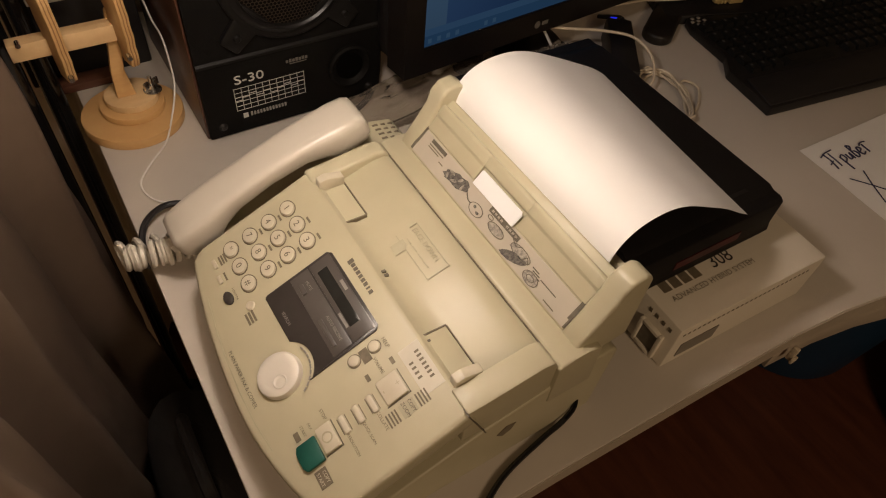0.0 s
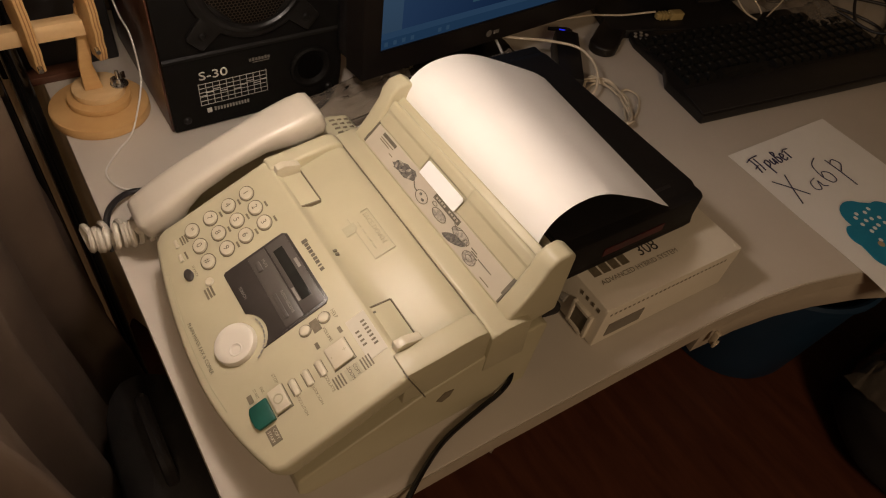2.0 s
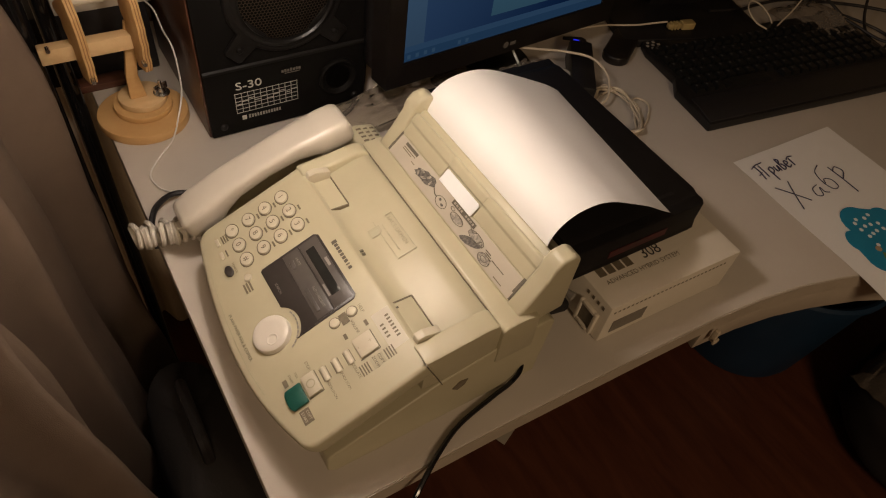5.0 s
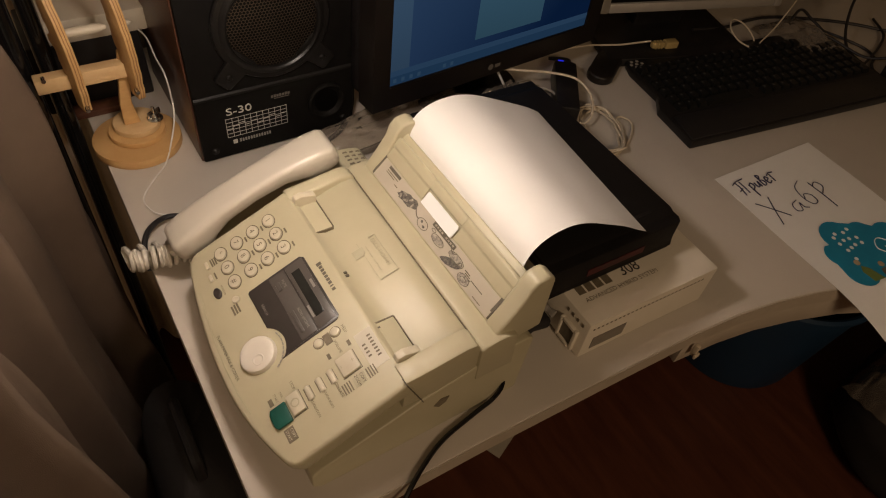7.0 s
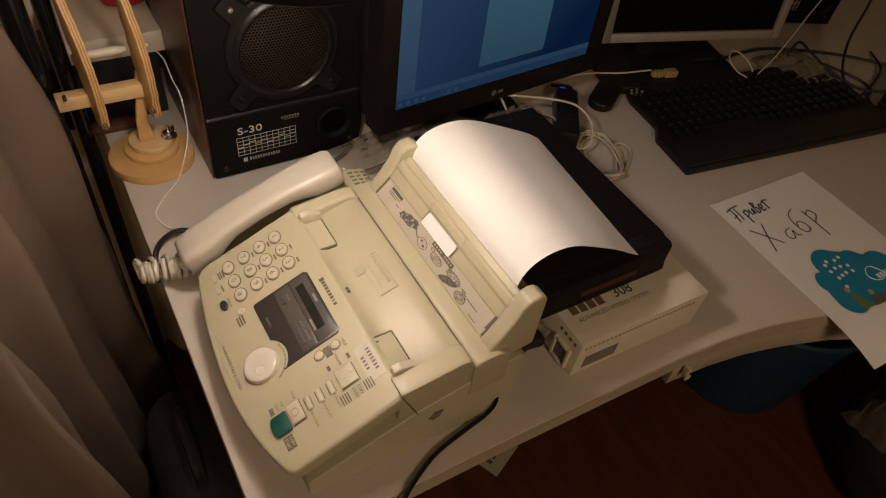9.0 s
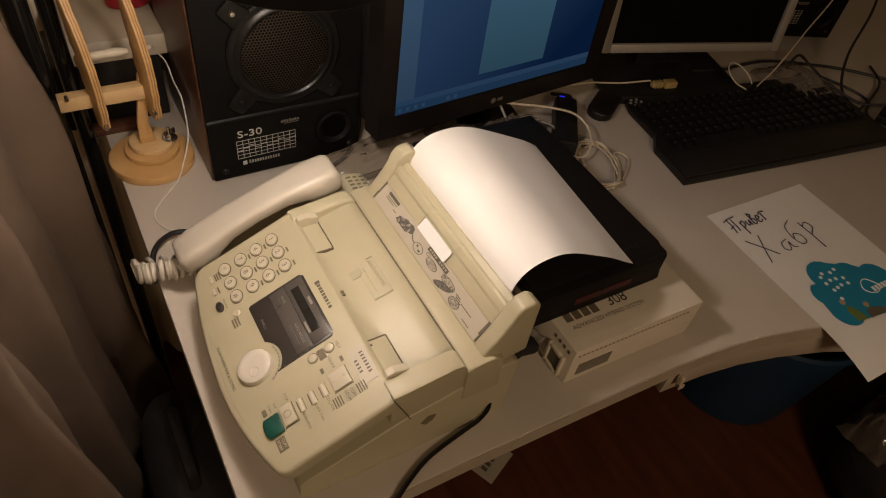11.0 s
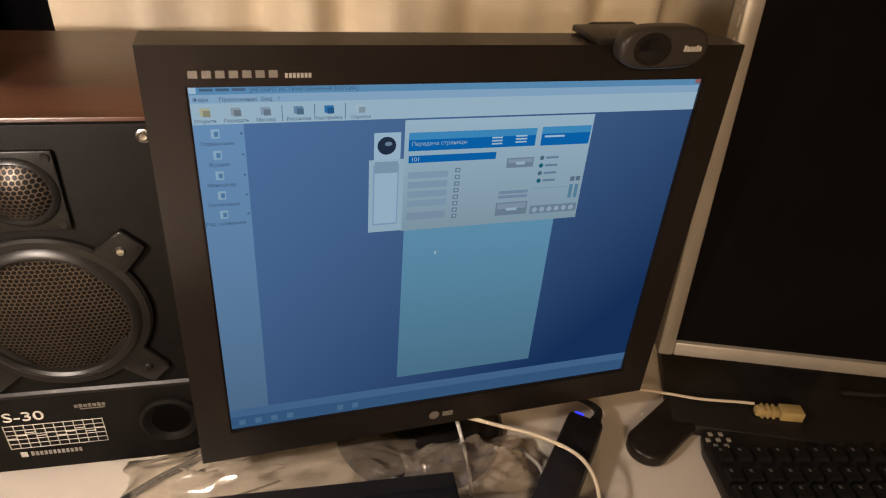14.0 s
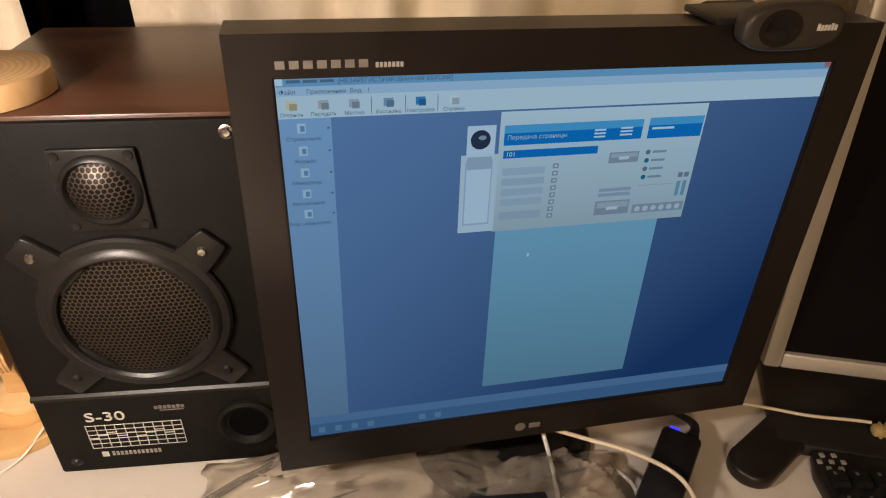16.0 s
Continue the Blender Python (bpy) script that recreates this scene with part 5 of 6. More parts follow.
    for k in range(4):
        rect("list_line", 0.383, 0.224 + 0.026 * k, 0.464, 0.242 + 0.026 * k, (0.58, 0.71, 0.82), 7)
    rect("list_line", 0.383, 0.336, 0.464, 0.357, (0.56, 0.68, 0.79), 7)
    for k in range(8):
        rect("row_button", 0.478, 0.219 + 0.0185 * k, 0.489, 0.231 + 0.0185 * k, (0.48, 0.58, 0.68), 7)
        rect("row_button", 0.481, 0.222 + 0.0185 * k, 0.486, 0.227 + 0.0185 * k, PALE, 8)
    for u0, v0, u1, v1 in ((0.586, 0.200, 0.645, 0.227), (0.574, 0.326, 0.645, 0.364)):
        rect("push_button", u0, v0, u1, v1, (0.49, 0.59, 0.68), 7)
        rect("push_button", u0 + 0.003, v0 + 0.003, u1 - 0.003, (v0 + v1) / 2, (0.58, 0.68, 0.77), 8)
        rect("text_bar", (u0 * 2 + u1) / 3, (v0 + v1) / 2 - 0.003, (u0 + u1 * 2) / 3, (v0 + v1) / 2 + 0.005, PALE, 9)
    for k in range(2):
        rect("text_bar", 0.577, 0.292 + 0.013 * k, 0.642, 0.301 + 0.013 * k, (0.52, 0.64, 0.76), 7)
    rect("player_bar", 0.653, 0.342, 0.762, 0.366, (0.50, 0.61, 0.71), 7)
    for k in range(6):
        disc("player_button", 0.664 + 0.017 * k, 0.354, 0.0022, (0.72, 0.84, 0.94), 8)
    for k in range(4):
        disc("option", 0.663, 0.204 + 0.0215 * k, 0.0018, (0.16, 0.48, 0.60) if k in (1, 3) else (0.40, 0.52, 0.64), 7)
        rect("text_bar", 0.672, 0.201 + 0.0215 * k, 0.700, 0.207 + 0.0215 * k, (0.46, 0.58, 0.70), 7)
    for k in range(2):
        rect("level_bar", 0.737 + 0.013 * k, 0.285, 0.745 + 0.013 * k, 0.325, (0.40, 0.60, 0.72), 7)
        rect("row_button", 0.736 + 0.013 * k, 0.262, 0.746 + 0.013 * k, 0.275, (0.42, 0.52, 0.62), 7)
    rect("divider", 0.655, 0.290, 0.730, 0.2915, (0.52, 0.65, 0.77), 7)
    icons = ((0.025, (0.76, 0.78, 0.66)), (0.075, (0.60, 0.68, 0.74)), (0.124, (0.58, 0.68, 0.78)), (0.180, (0.44, 0.60, 0.74)), (0.233, (0.22, 0.50, 0.76)), (0.289, (0.72, 0.84, 0.92)))
    for (u, c), body in zip(icons, ("Открыть", "Передать", "Мастер", "Рассылка", "Настройка", "Справка")):
        rect("tool_icon", u - 0.008, 0.051, u + 0.008, 0.068, c, 3)
        rect("tool_icon", u - 0.003, 0.056, u + 0.009, 0.070, tuple(v * 0.8 for v in c), 4)
        word(body, u, 0.0785, 0.0033, DARK, "CENTER")
    for u in (0.152, 0.208, 0.262):
        rect("divider", u - 0.0006, 0.047, u + 0.0006, 0.083, (0.36, 0.46, 0.56), 3)
    for k, body in enumerate(("Справочник", "Журнал", "Менеджер", "Расписание", "Ред. сценариев")):
        v = 0.109 + 0.0495 * k
        rect("side_icon", 0.031, v - 0.011, 0.045, v + 0.010, (0.62, 0.78, 0.90), 3)
        rect("side_icon", 0.036, v - 0.006, 0.043, v + 0.006, (0.36, 0.56, 0.74), 4)
        word(body, 0.040, v + 0.021, 0.0035, (0.32, 0.44, 0.58), "CENTER")
        rect("arrow", 0.079, v - 0.002, 0.083, v + 0.002, (0.32, 0.44, 0.58), 4)
    for u, body in ((0.008, "Файл"), (0.050, "Приложения"), (0.118, "Вид"), (0.146, "?")):
        word(body, u, 0.032, 0.0037, DARK)
    rect("window_icon", 0.003, 0.003, 0.015, 0.019, (0.70, 0.84, 0.94), 3)
    word("[НЕЗАРЕГИСТРИРОВАННАЯ ВЕРСИЯ]", 0.100, 0.0115, 0.0037, DARK)
    for k in range(3):
        rect("text_bar", 0.020 + 0.026 * k, 0.008, 0.042 + 0.026 * k, 0.014, DARK, 5)
    rect("close_button", 0.984, 0.003, 0.998, 0.017, (0.62, 0.42, 0.44), 3)
    rect("cursor", 0.448, 0.457, 0.452, 0.467, (0.72, 0.86, 0.95), 6)
    # the head leans back a little and hangs slightly low at one end
    head = Matrix.Translation((0, 0, CZ)) @ Matrix.Rotation(radians(-1.25), 4, "X") @ Matrix.Rotation(radians(1.0), 4, "Y") @ Matrix.Translation((0, 0, -CZ))
    for ob in m.children:
        if ob.name.split(".")[0] not in ("neck", "foot"):
            ob.matrix_basis = head
    return m


SCREEN = 0.155
monitor()


def webcam():
    w = thing("webcam", (0.6600, 0.806, 1.1525), 5.4, "dark rounded webcam clipped onto the monitor top", "webcam")
    ps = []
    for k in range(44):
        a = 6.283185 * k / 44
        ps.append((0.0350 * math.copysign(abs(math.cos(a)) ** 0.62, math.cos(a)), 0.0150 * math.copysign(abs(math.sin(a)) ** 0.75, math.sin(a))))
    part("body", prism(B(), ps, -0.0200, -0.0045, "y", 0.0042, None, 3), M_CAMGREY, w, "rounded dark grey body")
    eye = Matrix.Translation((-0.0115, -0.0200, 0.0)) @ Matrix.Rotation(radians(90), 4, "X") @ Matrix.Diagonal((1.3, 1.0, 1, 1))
    part("lens_ring", lathe(B(), [(0.0115, -0.001), (0.0112, 0.0006), (0.0098, 0.0009), (0.0080, 0.0002), (0.0076, -0.001)], eye, 32), M_BEZEL, w)
    part("lens", lathe(B(), [(0.0, 0.0006), (0.0045, 0.0004), (0.0080, 0.0)], eye, 28), M_NIGHT, w, "dark glossy lens")
    for k in range(6):
        part("brand_mark", box(B(), 0.0140 + 0.0024 * k, 0.0158 + 0.0024 * k, -0.0206, -0.0196, -0.0020, 0.0014 + (0.0008 if k in (0, 4) else 0)), M_WINK, w)
    part("clip", box(B(), -0.046, 0.006, -0.0045, 0.036, -0.0012, 0.0035, 0.0015), M_BLACK, w)
    part("clip_jaw", box(B(), -0.030, 0.010, 0.036, 0.044, -0.030, 0.0035, 0.003), M_BLACK, w)
    return w


webcam()


# ---- the silver monitor ----
def portrait_monitor():
    m = thing("portrait_monitor", (0.9236, 0.7793, 0.75), -16.4, "silver-framed monitor turned upright and switched off", "monitor")
    b = 0.016
    w, z0, z1 = 0.1745, 0.080, 0.600
    part("bezel_side", box(B(), -w, -w + b, -0.008, 0.022, z0, z1, 0.003), M_SILVER, m)
    part("bezel_side", box(B(), w - b, w, -0.008, 0.022, z0, z1, 0.003), M_SILVER, m)
    part("bezel_top", box(B(), -w + b - 0.0005, w - b + 0.0005, -0.0075, 0.022, z1 - b, z1, 0.003), M_SILVER, m)
    part("bezel_bottom", box(B(), -w + b - 0.0005, w - b + 0.0005, -0.0075, 0.022, z0, z0 + b, 0.003), M_SILVER, m)
    part("screen", box(B(), -w + b, w - b, -0.002, 0.006, z0 + b, z1 - b), M_BLACKS, m, "dark unlit screen")
    part("back_shell", box(B(), -w + 0.008, w - 0.008, 0.020, 0.060, z0 + 0.01, z1 - 0.01, 0.010), M_BLACK, m)
    part("neck", box(B(), -0.05, 0.05, 0.070, 0.110, 0.01, 0.33, 0.006), M_BLACK, m)
    part("foot", prism(B(), [(-0.15, -0.035), (0.13, -0.045), (0.13, 0.16), (-0.13, 0.16)], 0.0, 0.016, "z", 0.004), M_BLACK, m)
    back = pose(0.9236, 0.7793, 0.75, 0, 0, -16.4).inverted()
    leg = back @ Matrix.Translation((0.738, 0.768, 0.7502)) @ Matrix.Rotation(radians(22), 4, "Z")
    cap = [(0.022 * math.cos(a), 0.022 * math.sin(a)) for a in [math.pi * (0.5 + k / 14) for k in range(15)]]
    part("foot_leg", prism(B(), cap + [(0.050, -0.012), (0.150, -0.002), (0.150, 0.050)], 0.0, 0.0155, "z", 0.004, leg, 3), M_BEZEL, m, "rounded black leg of the monitor stand")
    for k in range(5):
        part("button", box(B(), -w - 0.0014, -w + 0.0005, -0.004, 0.004, 0.345 + 0.018 * k, 0.355 + 0.018 * k), M_SILVER, m)
    head = Matrix.Translation((0, -0.008, z0 + b + 0.0037)) @ Matrix.Rotation(radians(-7.5), 4, "X") @ Matrix.Translation((0, 0.008, -z0 - b))
    for ob in m.children:
        if ob.name.split(".")[0] not in ("neck", "foot", "foot_leg"):
            ob.matrix_basis = head
    return m


M_BLACKS = mat("matt_black_screen", (0.004, 0.0034, 0.0032), (0.003, 0.0026, 0.0025), 12, 0.34, 0, 10, 0.0, 0.07)
portrait_monitor()


# ---- keyboard, case, adapter, cables ----
def keyboard():
    k = thing("keyboard", (0.742, 0.567, 0.75), -8.0, "black full-size computer keyboard on the desk", "keyboard")
    part("body", prism(B(), [(0.0, 0.0), (0.470, 0.0), (0.470, 0.19), (0.455, 0.215), (0.030, 0.215), (0.022, 0.190), (0.022, 0.115), (0.002, 0.085)], 0.0, 0.014, "z", 0.003), M_BLACK, k)
    part("palm_rest", prism(B(), [(0.002, 0.004), (0.468, 0.004), (0.462, 0.060), (0.010, 0.060)], 0.013, 0.0165, "z", 0.002), M_RUBBER, k)
    cap = None
    bm = B()
    for row in range(6):
        y = 0.076 + 0.0195 * row + (0.006 if row == 5 else 0)
        n = 21
        for c in range(n):
            if row == 0 and 3 <= c <= 8:
                if c != 5:
                    continue
            x = 0.036 + 0.0198 * c + (0.006 if c > 14 else 0) + (0.006 if c > 17 else 0)
            if x > 0.462:
                continue
            if cap is None:
                kb = B()
                base = [kb.verts.new(p) for p in ((-0.0085, -0.0085, 0), (0.0085, -0.0085, 0), (0.0085, 0.0085, 0), (-0.0085, 0.0085, 0))]
                top = [kb.verts.new(p) for p in ((-0.0064, -0.0058, 0.0075), (0.0064, -0.0058, 0.0075), (0.0064, 0.0072, 0.0078), (-0.0064, 0.0072, 0.0078))]
                kb.faces.new(top)
                for i in range(4):
                    kb.faces.new((base[i], base[(i + 1) % 4], top[(i + 1) % 4], top[i]))
                cap = part("key", kb, M_KEYB, k, flat=True)
                cap.matrix_basis = pose(x, y, 0.013)
                key = cap
            else:
                key = again(cap, pose(x, y, 0.013) @ Matrix.Diagonal((5.9 if (row == 0 and c == 5) else 1, 1, 1, 1)))
            if (row, c) != (0, 5):
                box(bm, x - 0.0042, x - 0.0016, y + 0.0018, y + 0.0048, 0.0206, 0.0212)
    tagged(part("key_legend", bm, M_KINK, k, "tiny pale key legends", flat=True), kind="stuff")
    bm = B()
    for i in range(7):
        a = i * 6.283 / 6
        x, y = (0.040 + (0.011 * math.cos(a) if i < 6 else 0), 0.200 + (0.011 * math.sin(a) * 0.8 if i < 6 else 0))
        box(bm, x - 0.0022, x + 0.0022, y - 0.0022, y + 0.0022, 0.0138, 0.0158, 0.0005)
    part("media_keys", bm, M_SILVER, k, "small round silver media keys")
    return k


M_KEYB = mat("black_key_plastic", (0.009, 0.0085, 0.008), (0.006, 0.006, 0.0055), 90, 0.4, 0.08, 1500, 0.0, 0.3)
keyboard()

ad = thing("power_adapter", (0.640, 0.745, 0.75), 53, "black power adapter with a blue light", "adapter")
part("body", box(B(), -0.066, 0.060, -0.0180, 0.0180, 0.0, 0.034, 0.004), M_BLACK, ad)
part("light", box(B(), 0.0595, 0.0606, 0.003, 0.012, 0.024, 0.0340, 0.0), M_BLED, ad, "small glowing blue light")
part("plug", box(B(), 0.060, 0.072, -0.0145, -0.0035, 0.012, 0.028, 0.003), M_RUBBER, ad)
part("cord", tube(B(), [(0.070, -0.009, 0.020), (0.086, -0.008, 0.019), (0.100, 0.002, 0.012), (0.108, 0.020, 0.006)], lambda u: 0.0050 - 0.0022 * u, 8), M_RUBBER, ad)

plug = thing("cable_plug", (0.885, 0.781, 0.7665), -14, "yellowed clear plug at the end of a beige cable", "plug")
part("plug_body", box(B(), 0.006, 0.030, -0.0075, 0.0075, 0.0, 0.012, 0.0015), M_PLUG, plug)
part("plug_boot", box(B(), -0.020, 0.006, -0.0055, 0.0055, 0.001, 0.011, 0.003), M_PLUG, plug)
for k in range(3):
    part("boot_ridge", box(B(), -0.014 + 0.006 * k, -0.011 + 0.006 * k, -0.0062, 0.0062, 0.0005, 0.0118, 0.0008), M_PLUG, plug)

CABLES = [
    ("white_cable", M_WCABLE, 0.0019, "white cable hanging from the monitor", [(0.540, 0.795, 0.800), (0.544, 0.780, 0.785), (0.548, 0.762, 0.766), (0.545, 0.735, 0.762)]),
    ("beige_cable", M_CABLE, 0.0019, "beige cable looping over the desk", [(0.545, 0.792, 0.803), (0.575, 0.780, 0.800), (0.615, 0.762, 0.797), (0.645, 0.735, 0.795), (0.652, 0.705, 0.785), (0.640, 0.680, 0.772), (0.622, 0.672, 0.764), (0.612, 0.690, 0.757)]),
    ("grey_cable", M_GREY, 0.0019, "grey cable behind the black device", [(0.600, 0.775, 0.770), (0.612, 0.745, 0.775), (0.608, 0.715, 0.772), (0.602, 0.690, 0.765), (0.612, 0.668, 0.757)]),
    ("black_cable", M_RUBBER, 0.0034, "black cable running down beside the loudspeaker", [(0.330, 0.870, 1.02), (0.333, 0.868, 0.93), (0.332, 0.860, 0.84), (0.326, 0.846, 0.768), (0.297, 0.818, 0.7545), (0.266, 0.799, 0.7545), (0.228, 0.770, 0.7545), (0.200, 0.735, 0.7545)]),
    ("beige_cable", M_CABLE, 0.0016, "beige cable lying between monitor and keyboard", [(0.700, 0.862, 0.755), (0.757, 0.833, 0.770), (0.785, 0.822, 0.771), (0.816, 0.809, 0.772), (0.852, 0.796, 0.776), (0.866, 0.790, 0.778)]),
    ("white_cable", M_CABLE, 0.0014, "white cable looped under the silver monitor", [(1.035, 0.712, 0.772), (1.020, 0.728, 0.780), (1.018, 0.750, 0.792), (1.040, 0.765, 0.796), (1.065, 0.755, 0.786), (1.078, 0.735, 0.768), (1.075, 0.725, 0.755)]),
    ("white_cable", M_CABLE, 0.0014, "white cable crossing the dark corner", [(1.08, 0.720, 0.765), (1.14, 0.735, 0.785), (1.22, 0.760, 0.83), (1.34, 0.80, 0.90), (1.50, 0.90, 0.99)]),
    ("black_cable", M_RUBBER, 0.0026, "black cable tangled beside the keyboard", [(1.06, 0.730, 0.757), (1.14, 0.700, 0.757), (1.215, 0.690, 0.770), (1.243, 0.610, 0.762), (1.262, 0.560, 0.782), (1.30, 0.500, 0.782), (1.38, 0.47, 0.782)]),
    ("black_cable", M_RUBBER, 0.0026, "black cable tangled beside the keyboard", [(1.226, 0.590, 0.757), (1.25, 0.650, 0.760), (1.30, 0.700, 0.800), (1.42, 0.760, 0.86), (1.55, 0.86, 0.93)]),
]
for name, material, r, label, pts in CABLES:
    tagged(part(name, tube(B(), pts, r), material), label, "cable")
tagged(part("twine", tube(B(), [(0.288, 0.767, 0.752), (0.315, 0.769, 0.752), (0.344, 0.774, 0.752), (0.374, 0.783, 0.752)], 0.0010, 6), M_INK), "thin dark twisted thread lying behind the fax machine", "thread")
rnd = random.Random(4)
loop = []
for k in range(46):
    a = k * 6.283 / 9
    loop.append((0.640 + 0.034 * math.cos(a) * (0.75 + 0.35 * rnd.random()) + 0.012 * math.sin(a), 0.655 + 0.052 * math.sin(a) * (0.75 + 0.35 * rnd.random()), 0.7535 + 0.012 * rnd.random()))
loop += [(0.690, 0.668, 0.757), (0.700, 0.650, 0.754), (0.670, 0.622, 0.754), (0.628, 0.602, 0.754)]
tagged(part("tangled_cable", tube(B(), loop, 0.0016, 7), M_CABLE), "tangled bundle of pale beige cable on the desk", "cable")


def plastic_bag(place, sx, sy, sz, seed, label, material=None):
    r = random.Random(seed)
    off = Vector((r.random() * 9, r.random() * 9, r.random() * 9))
    bm = B()
    nx, ny = 26, 18
    rows = []
    for j in range(ny + 1):
        row = []
        for i in range(nx + 1):
            u, v = i / nx * 2 - 1, j / ny * 2 - 1
            h = max(0.0, 1 - u * u) ** 0.6 * max(0.0, 1 - v * v) ** 0.6
            n1 = noise.noise(Vector((u * 2.3, v * 2.3, 0)) + off)
            n2 = noise.ridged_multi_fractal(Vector((u * 3.1, v * 3.1, 1)) + off, 0.9, 2.1, 4, 1.0, 2.0)
            row.append((place[0] + sx * (u + 0.12 * n1), place[1] + sy * (v + 0.15 * n1), place[2] + 0.001 + sz * h * (0.35 + 0.32 * n2 + 0.3 * n1)))
        rows.append(row)
    ob = part("plastic_bag", sheet(bm, rows, 0.0), material or M_CLEAR)
    smooth(ob.data, 35)
    return tagged(ob, label, "plastic bag")


plastic_bag((0.385, 0.792, 0.7505), 0.150, 0.034, 0.044, 5, "crumpled clear plastic bag lying under the monitor")
plastic_bag((0.545, 0.760, 0.766), 0.060, 0.030, 0.030, 9, "crumpled clear plastic bag around the cables")
plastic_bag((1.19, 0.70, 0.7505), 0.06, 0.075, 0.035, 12, "crumpled clear plastic bag beside the keyboard")


# ---- handwritten sheet ----
def note():
    a, b, c = Vector((0.726, 0.502, 0)), Vector((0.934, 0.4965, 0)), Vector((0.708, 0.2075, 0))
    ex, ey = (b - a).normalized(), (c - a).normalized()
    n = thing("handwritten_note", (a.x, a.y, 0.75), 0, "white paper sheet with a handwritten greeting and blue cloud sticker", "paper")
    m = Matrix(((ex.x, ey.x, 0, 0), (ex.y, ey.y, 0, 0), (0, 0, 1, 0), (0, 0, 0, 1)))
    rows = []
    for j in range(13):
        v = 0.297 * j / 12
        rows.append([m @ Vector((0.21 * i / 8, v, 0.0008 + 0.0004 * math.sin(i * 1.3 + j) - 0.010 * max(0, (v - 0.225) / 0.07) ** 2)) for i in range(9)])
    ob = part("sheet", sheet(B(), rows, 0.0002), M_PAPER, n)
    smooth(ob.data, 80)

    def pen(strokes, r, name="pen_stroke", sx=1.0, sy=1.0, dx=0.0, dy=0.0):
        for st in strokes:
            part(name, tube(B(), [m @ Vector((dx + x * sx, dy + y * sy, 0.0015)) for x, y in st], r, 5), M_PEN, n)
    # greeting in small joined letters, then the larger word below
    pen([[(0.020, 0.020), (0.021, 0.034), (0.018, 0.050)], [(0.029, 0.022), (0.029, 0.036), (0.028, 0.048)], [(0.012, 0.024), (0.024, 0.020), (0.040, 0.019)], [(0.014, 0.040), (0.024, 0.036)],
         [(0.040, 0.034), (0.040, 0.060)], [(0.040, 0.036), (0.046, 0.032), (0.048, 0.040), (0.041, 0.046)],
         [(0.053, 0.034), (0.053, 0.044), (0.058, 0.043), (0.061, 0.034), (0.061, 0.046)],
         [(0.068, 0.022), (0.067, 0.045), (0.074, 0.043), (0.072, 0.035), (0.067, 0.034), (0.073, 0.026), (0.068, 0.022)],
         [(0.079, 0.040), (0.086, 0.036), (0.082, 0.031), (0.078, 0.038), (0.081, 0.046), (0.088, 0.043)],
         [(0.095, 0.030), (0.094, 0.046)], [(0.089, 0.031), (0.096, 0.027), (0.105, 0.028)]], 0.0009, sx=0.86, sy=0.9, dx=0.004)
    pen([[(0.020, 0.068), (0.036, 0.086), (0.056, 0.110)], [(0.052, 0.066), (0.040, 0.090), (0.028, 0.118)],
         [(0.092, 0.090), (0.078, 0.094), (0.074, 0.106), (0.084, 0.110), (0.092, 0.096), (0.093, 0.106), (0.100, 0.110)],
         [(0.132, 0.060), (0.114, 0.070), (0.108, 0.092), (0.114, 0.108), (0.126, 0.106), (0.127, 0.092), (0.116, 0.086), (0.110, 0.094)],
         [(0.146, 0.070), (0.148, 0.100), (0.148, 0.128)], [(0.146, 0.080), (0.158, 0.074), (0.164, 0.086), (0.150, 0.098)]], 0.0007, sx=0.88, sy=0.92, dx=0.000, dy=0.000)
    cl = B()
    pts = []
    for cx, cy, r, a0, a1 in ((0.055, 0.212, 0.024, 60, 200), (0.052, 0.180, 0.020, 150, 250), (0.080, 0.158, 0.027, 170, 320), (0.118, 0.168, 0.020, 260, 330), (0.152, 0.190, 0.026, 250, 380), (0.150, 0.222, 0.020, 340, 450)):
        for k in range(9):
            t = radians(a0 + (a1 - a0) * k / 8)
            pts.append((cx + r * math.cos(t), cy + r * math.sin(t)))
    prism(cl, pts, 0.0016, 0.0019, "z", 0, m)
    st = part("cloud_sticker", cl, M_CYAN, n, "blue cloud-shaped sticker with white flakes")
    r = random.Random(2)
    for k in range(13):
        x, y = 0.066 + 0.011 * (k % 4) + 0.004 * r.random(), 0.152 + 0.013 * (k // 4) + 0.005 * r.random()
        part("flake", cyl(B(), 0.0030, 0.0030, 0.0019, 0.0021, m @ Matrix.Translation((x, y, 0)), 8), M_CARD, st)
    part("white_mark", tube(B(), [m @ Vector((x, y, 0.0020)) for x, y in ((0.118, 0.205), (0.113, 0.196), (0.120, 0.186), (0.130, 0.184), (0.138, 0.192), (0.142, 0.202), (0.130, 0.208), (0.118, 0.205))], 0.0008, 5), M_CARD, st)
    for k in range(5):
        part("white_mark", box(B(), 0.126 + 0.007 * k, 0.131 + 0.007 * k, 0.198, 0.206, 0.0019, 0.0022, 0, m), M_CARD, st)
    part("printed_shape", prism(B(), [(0.058, 0.232), (0.056, 0.214), (0.062, 0.206), (0.070, 0.214), (0.076, 0.234)], 0.0019, 0.0022, "z", 0, m), M_OLIVE, st)
    part("printed_shape", cyl(B(), 0.0045, 0.0045, 0.0019, 0.0022, m @ Matrix.Translation((0.062, 0.200, 0)), 12), M_SKIN, st)
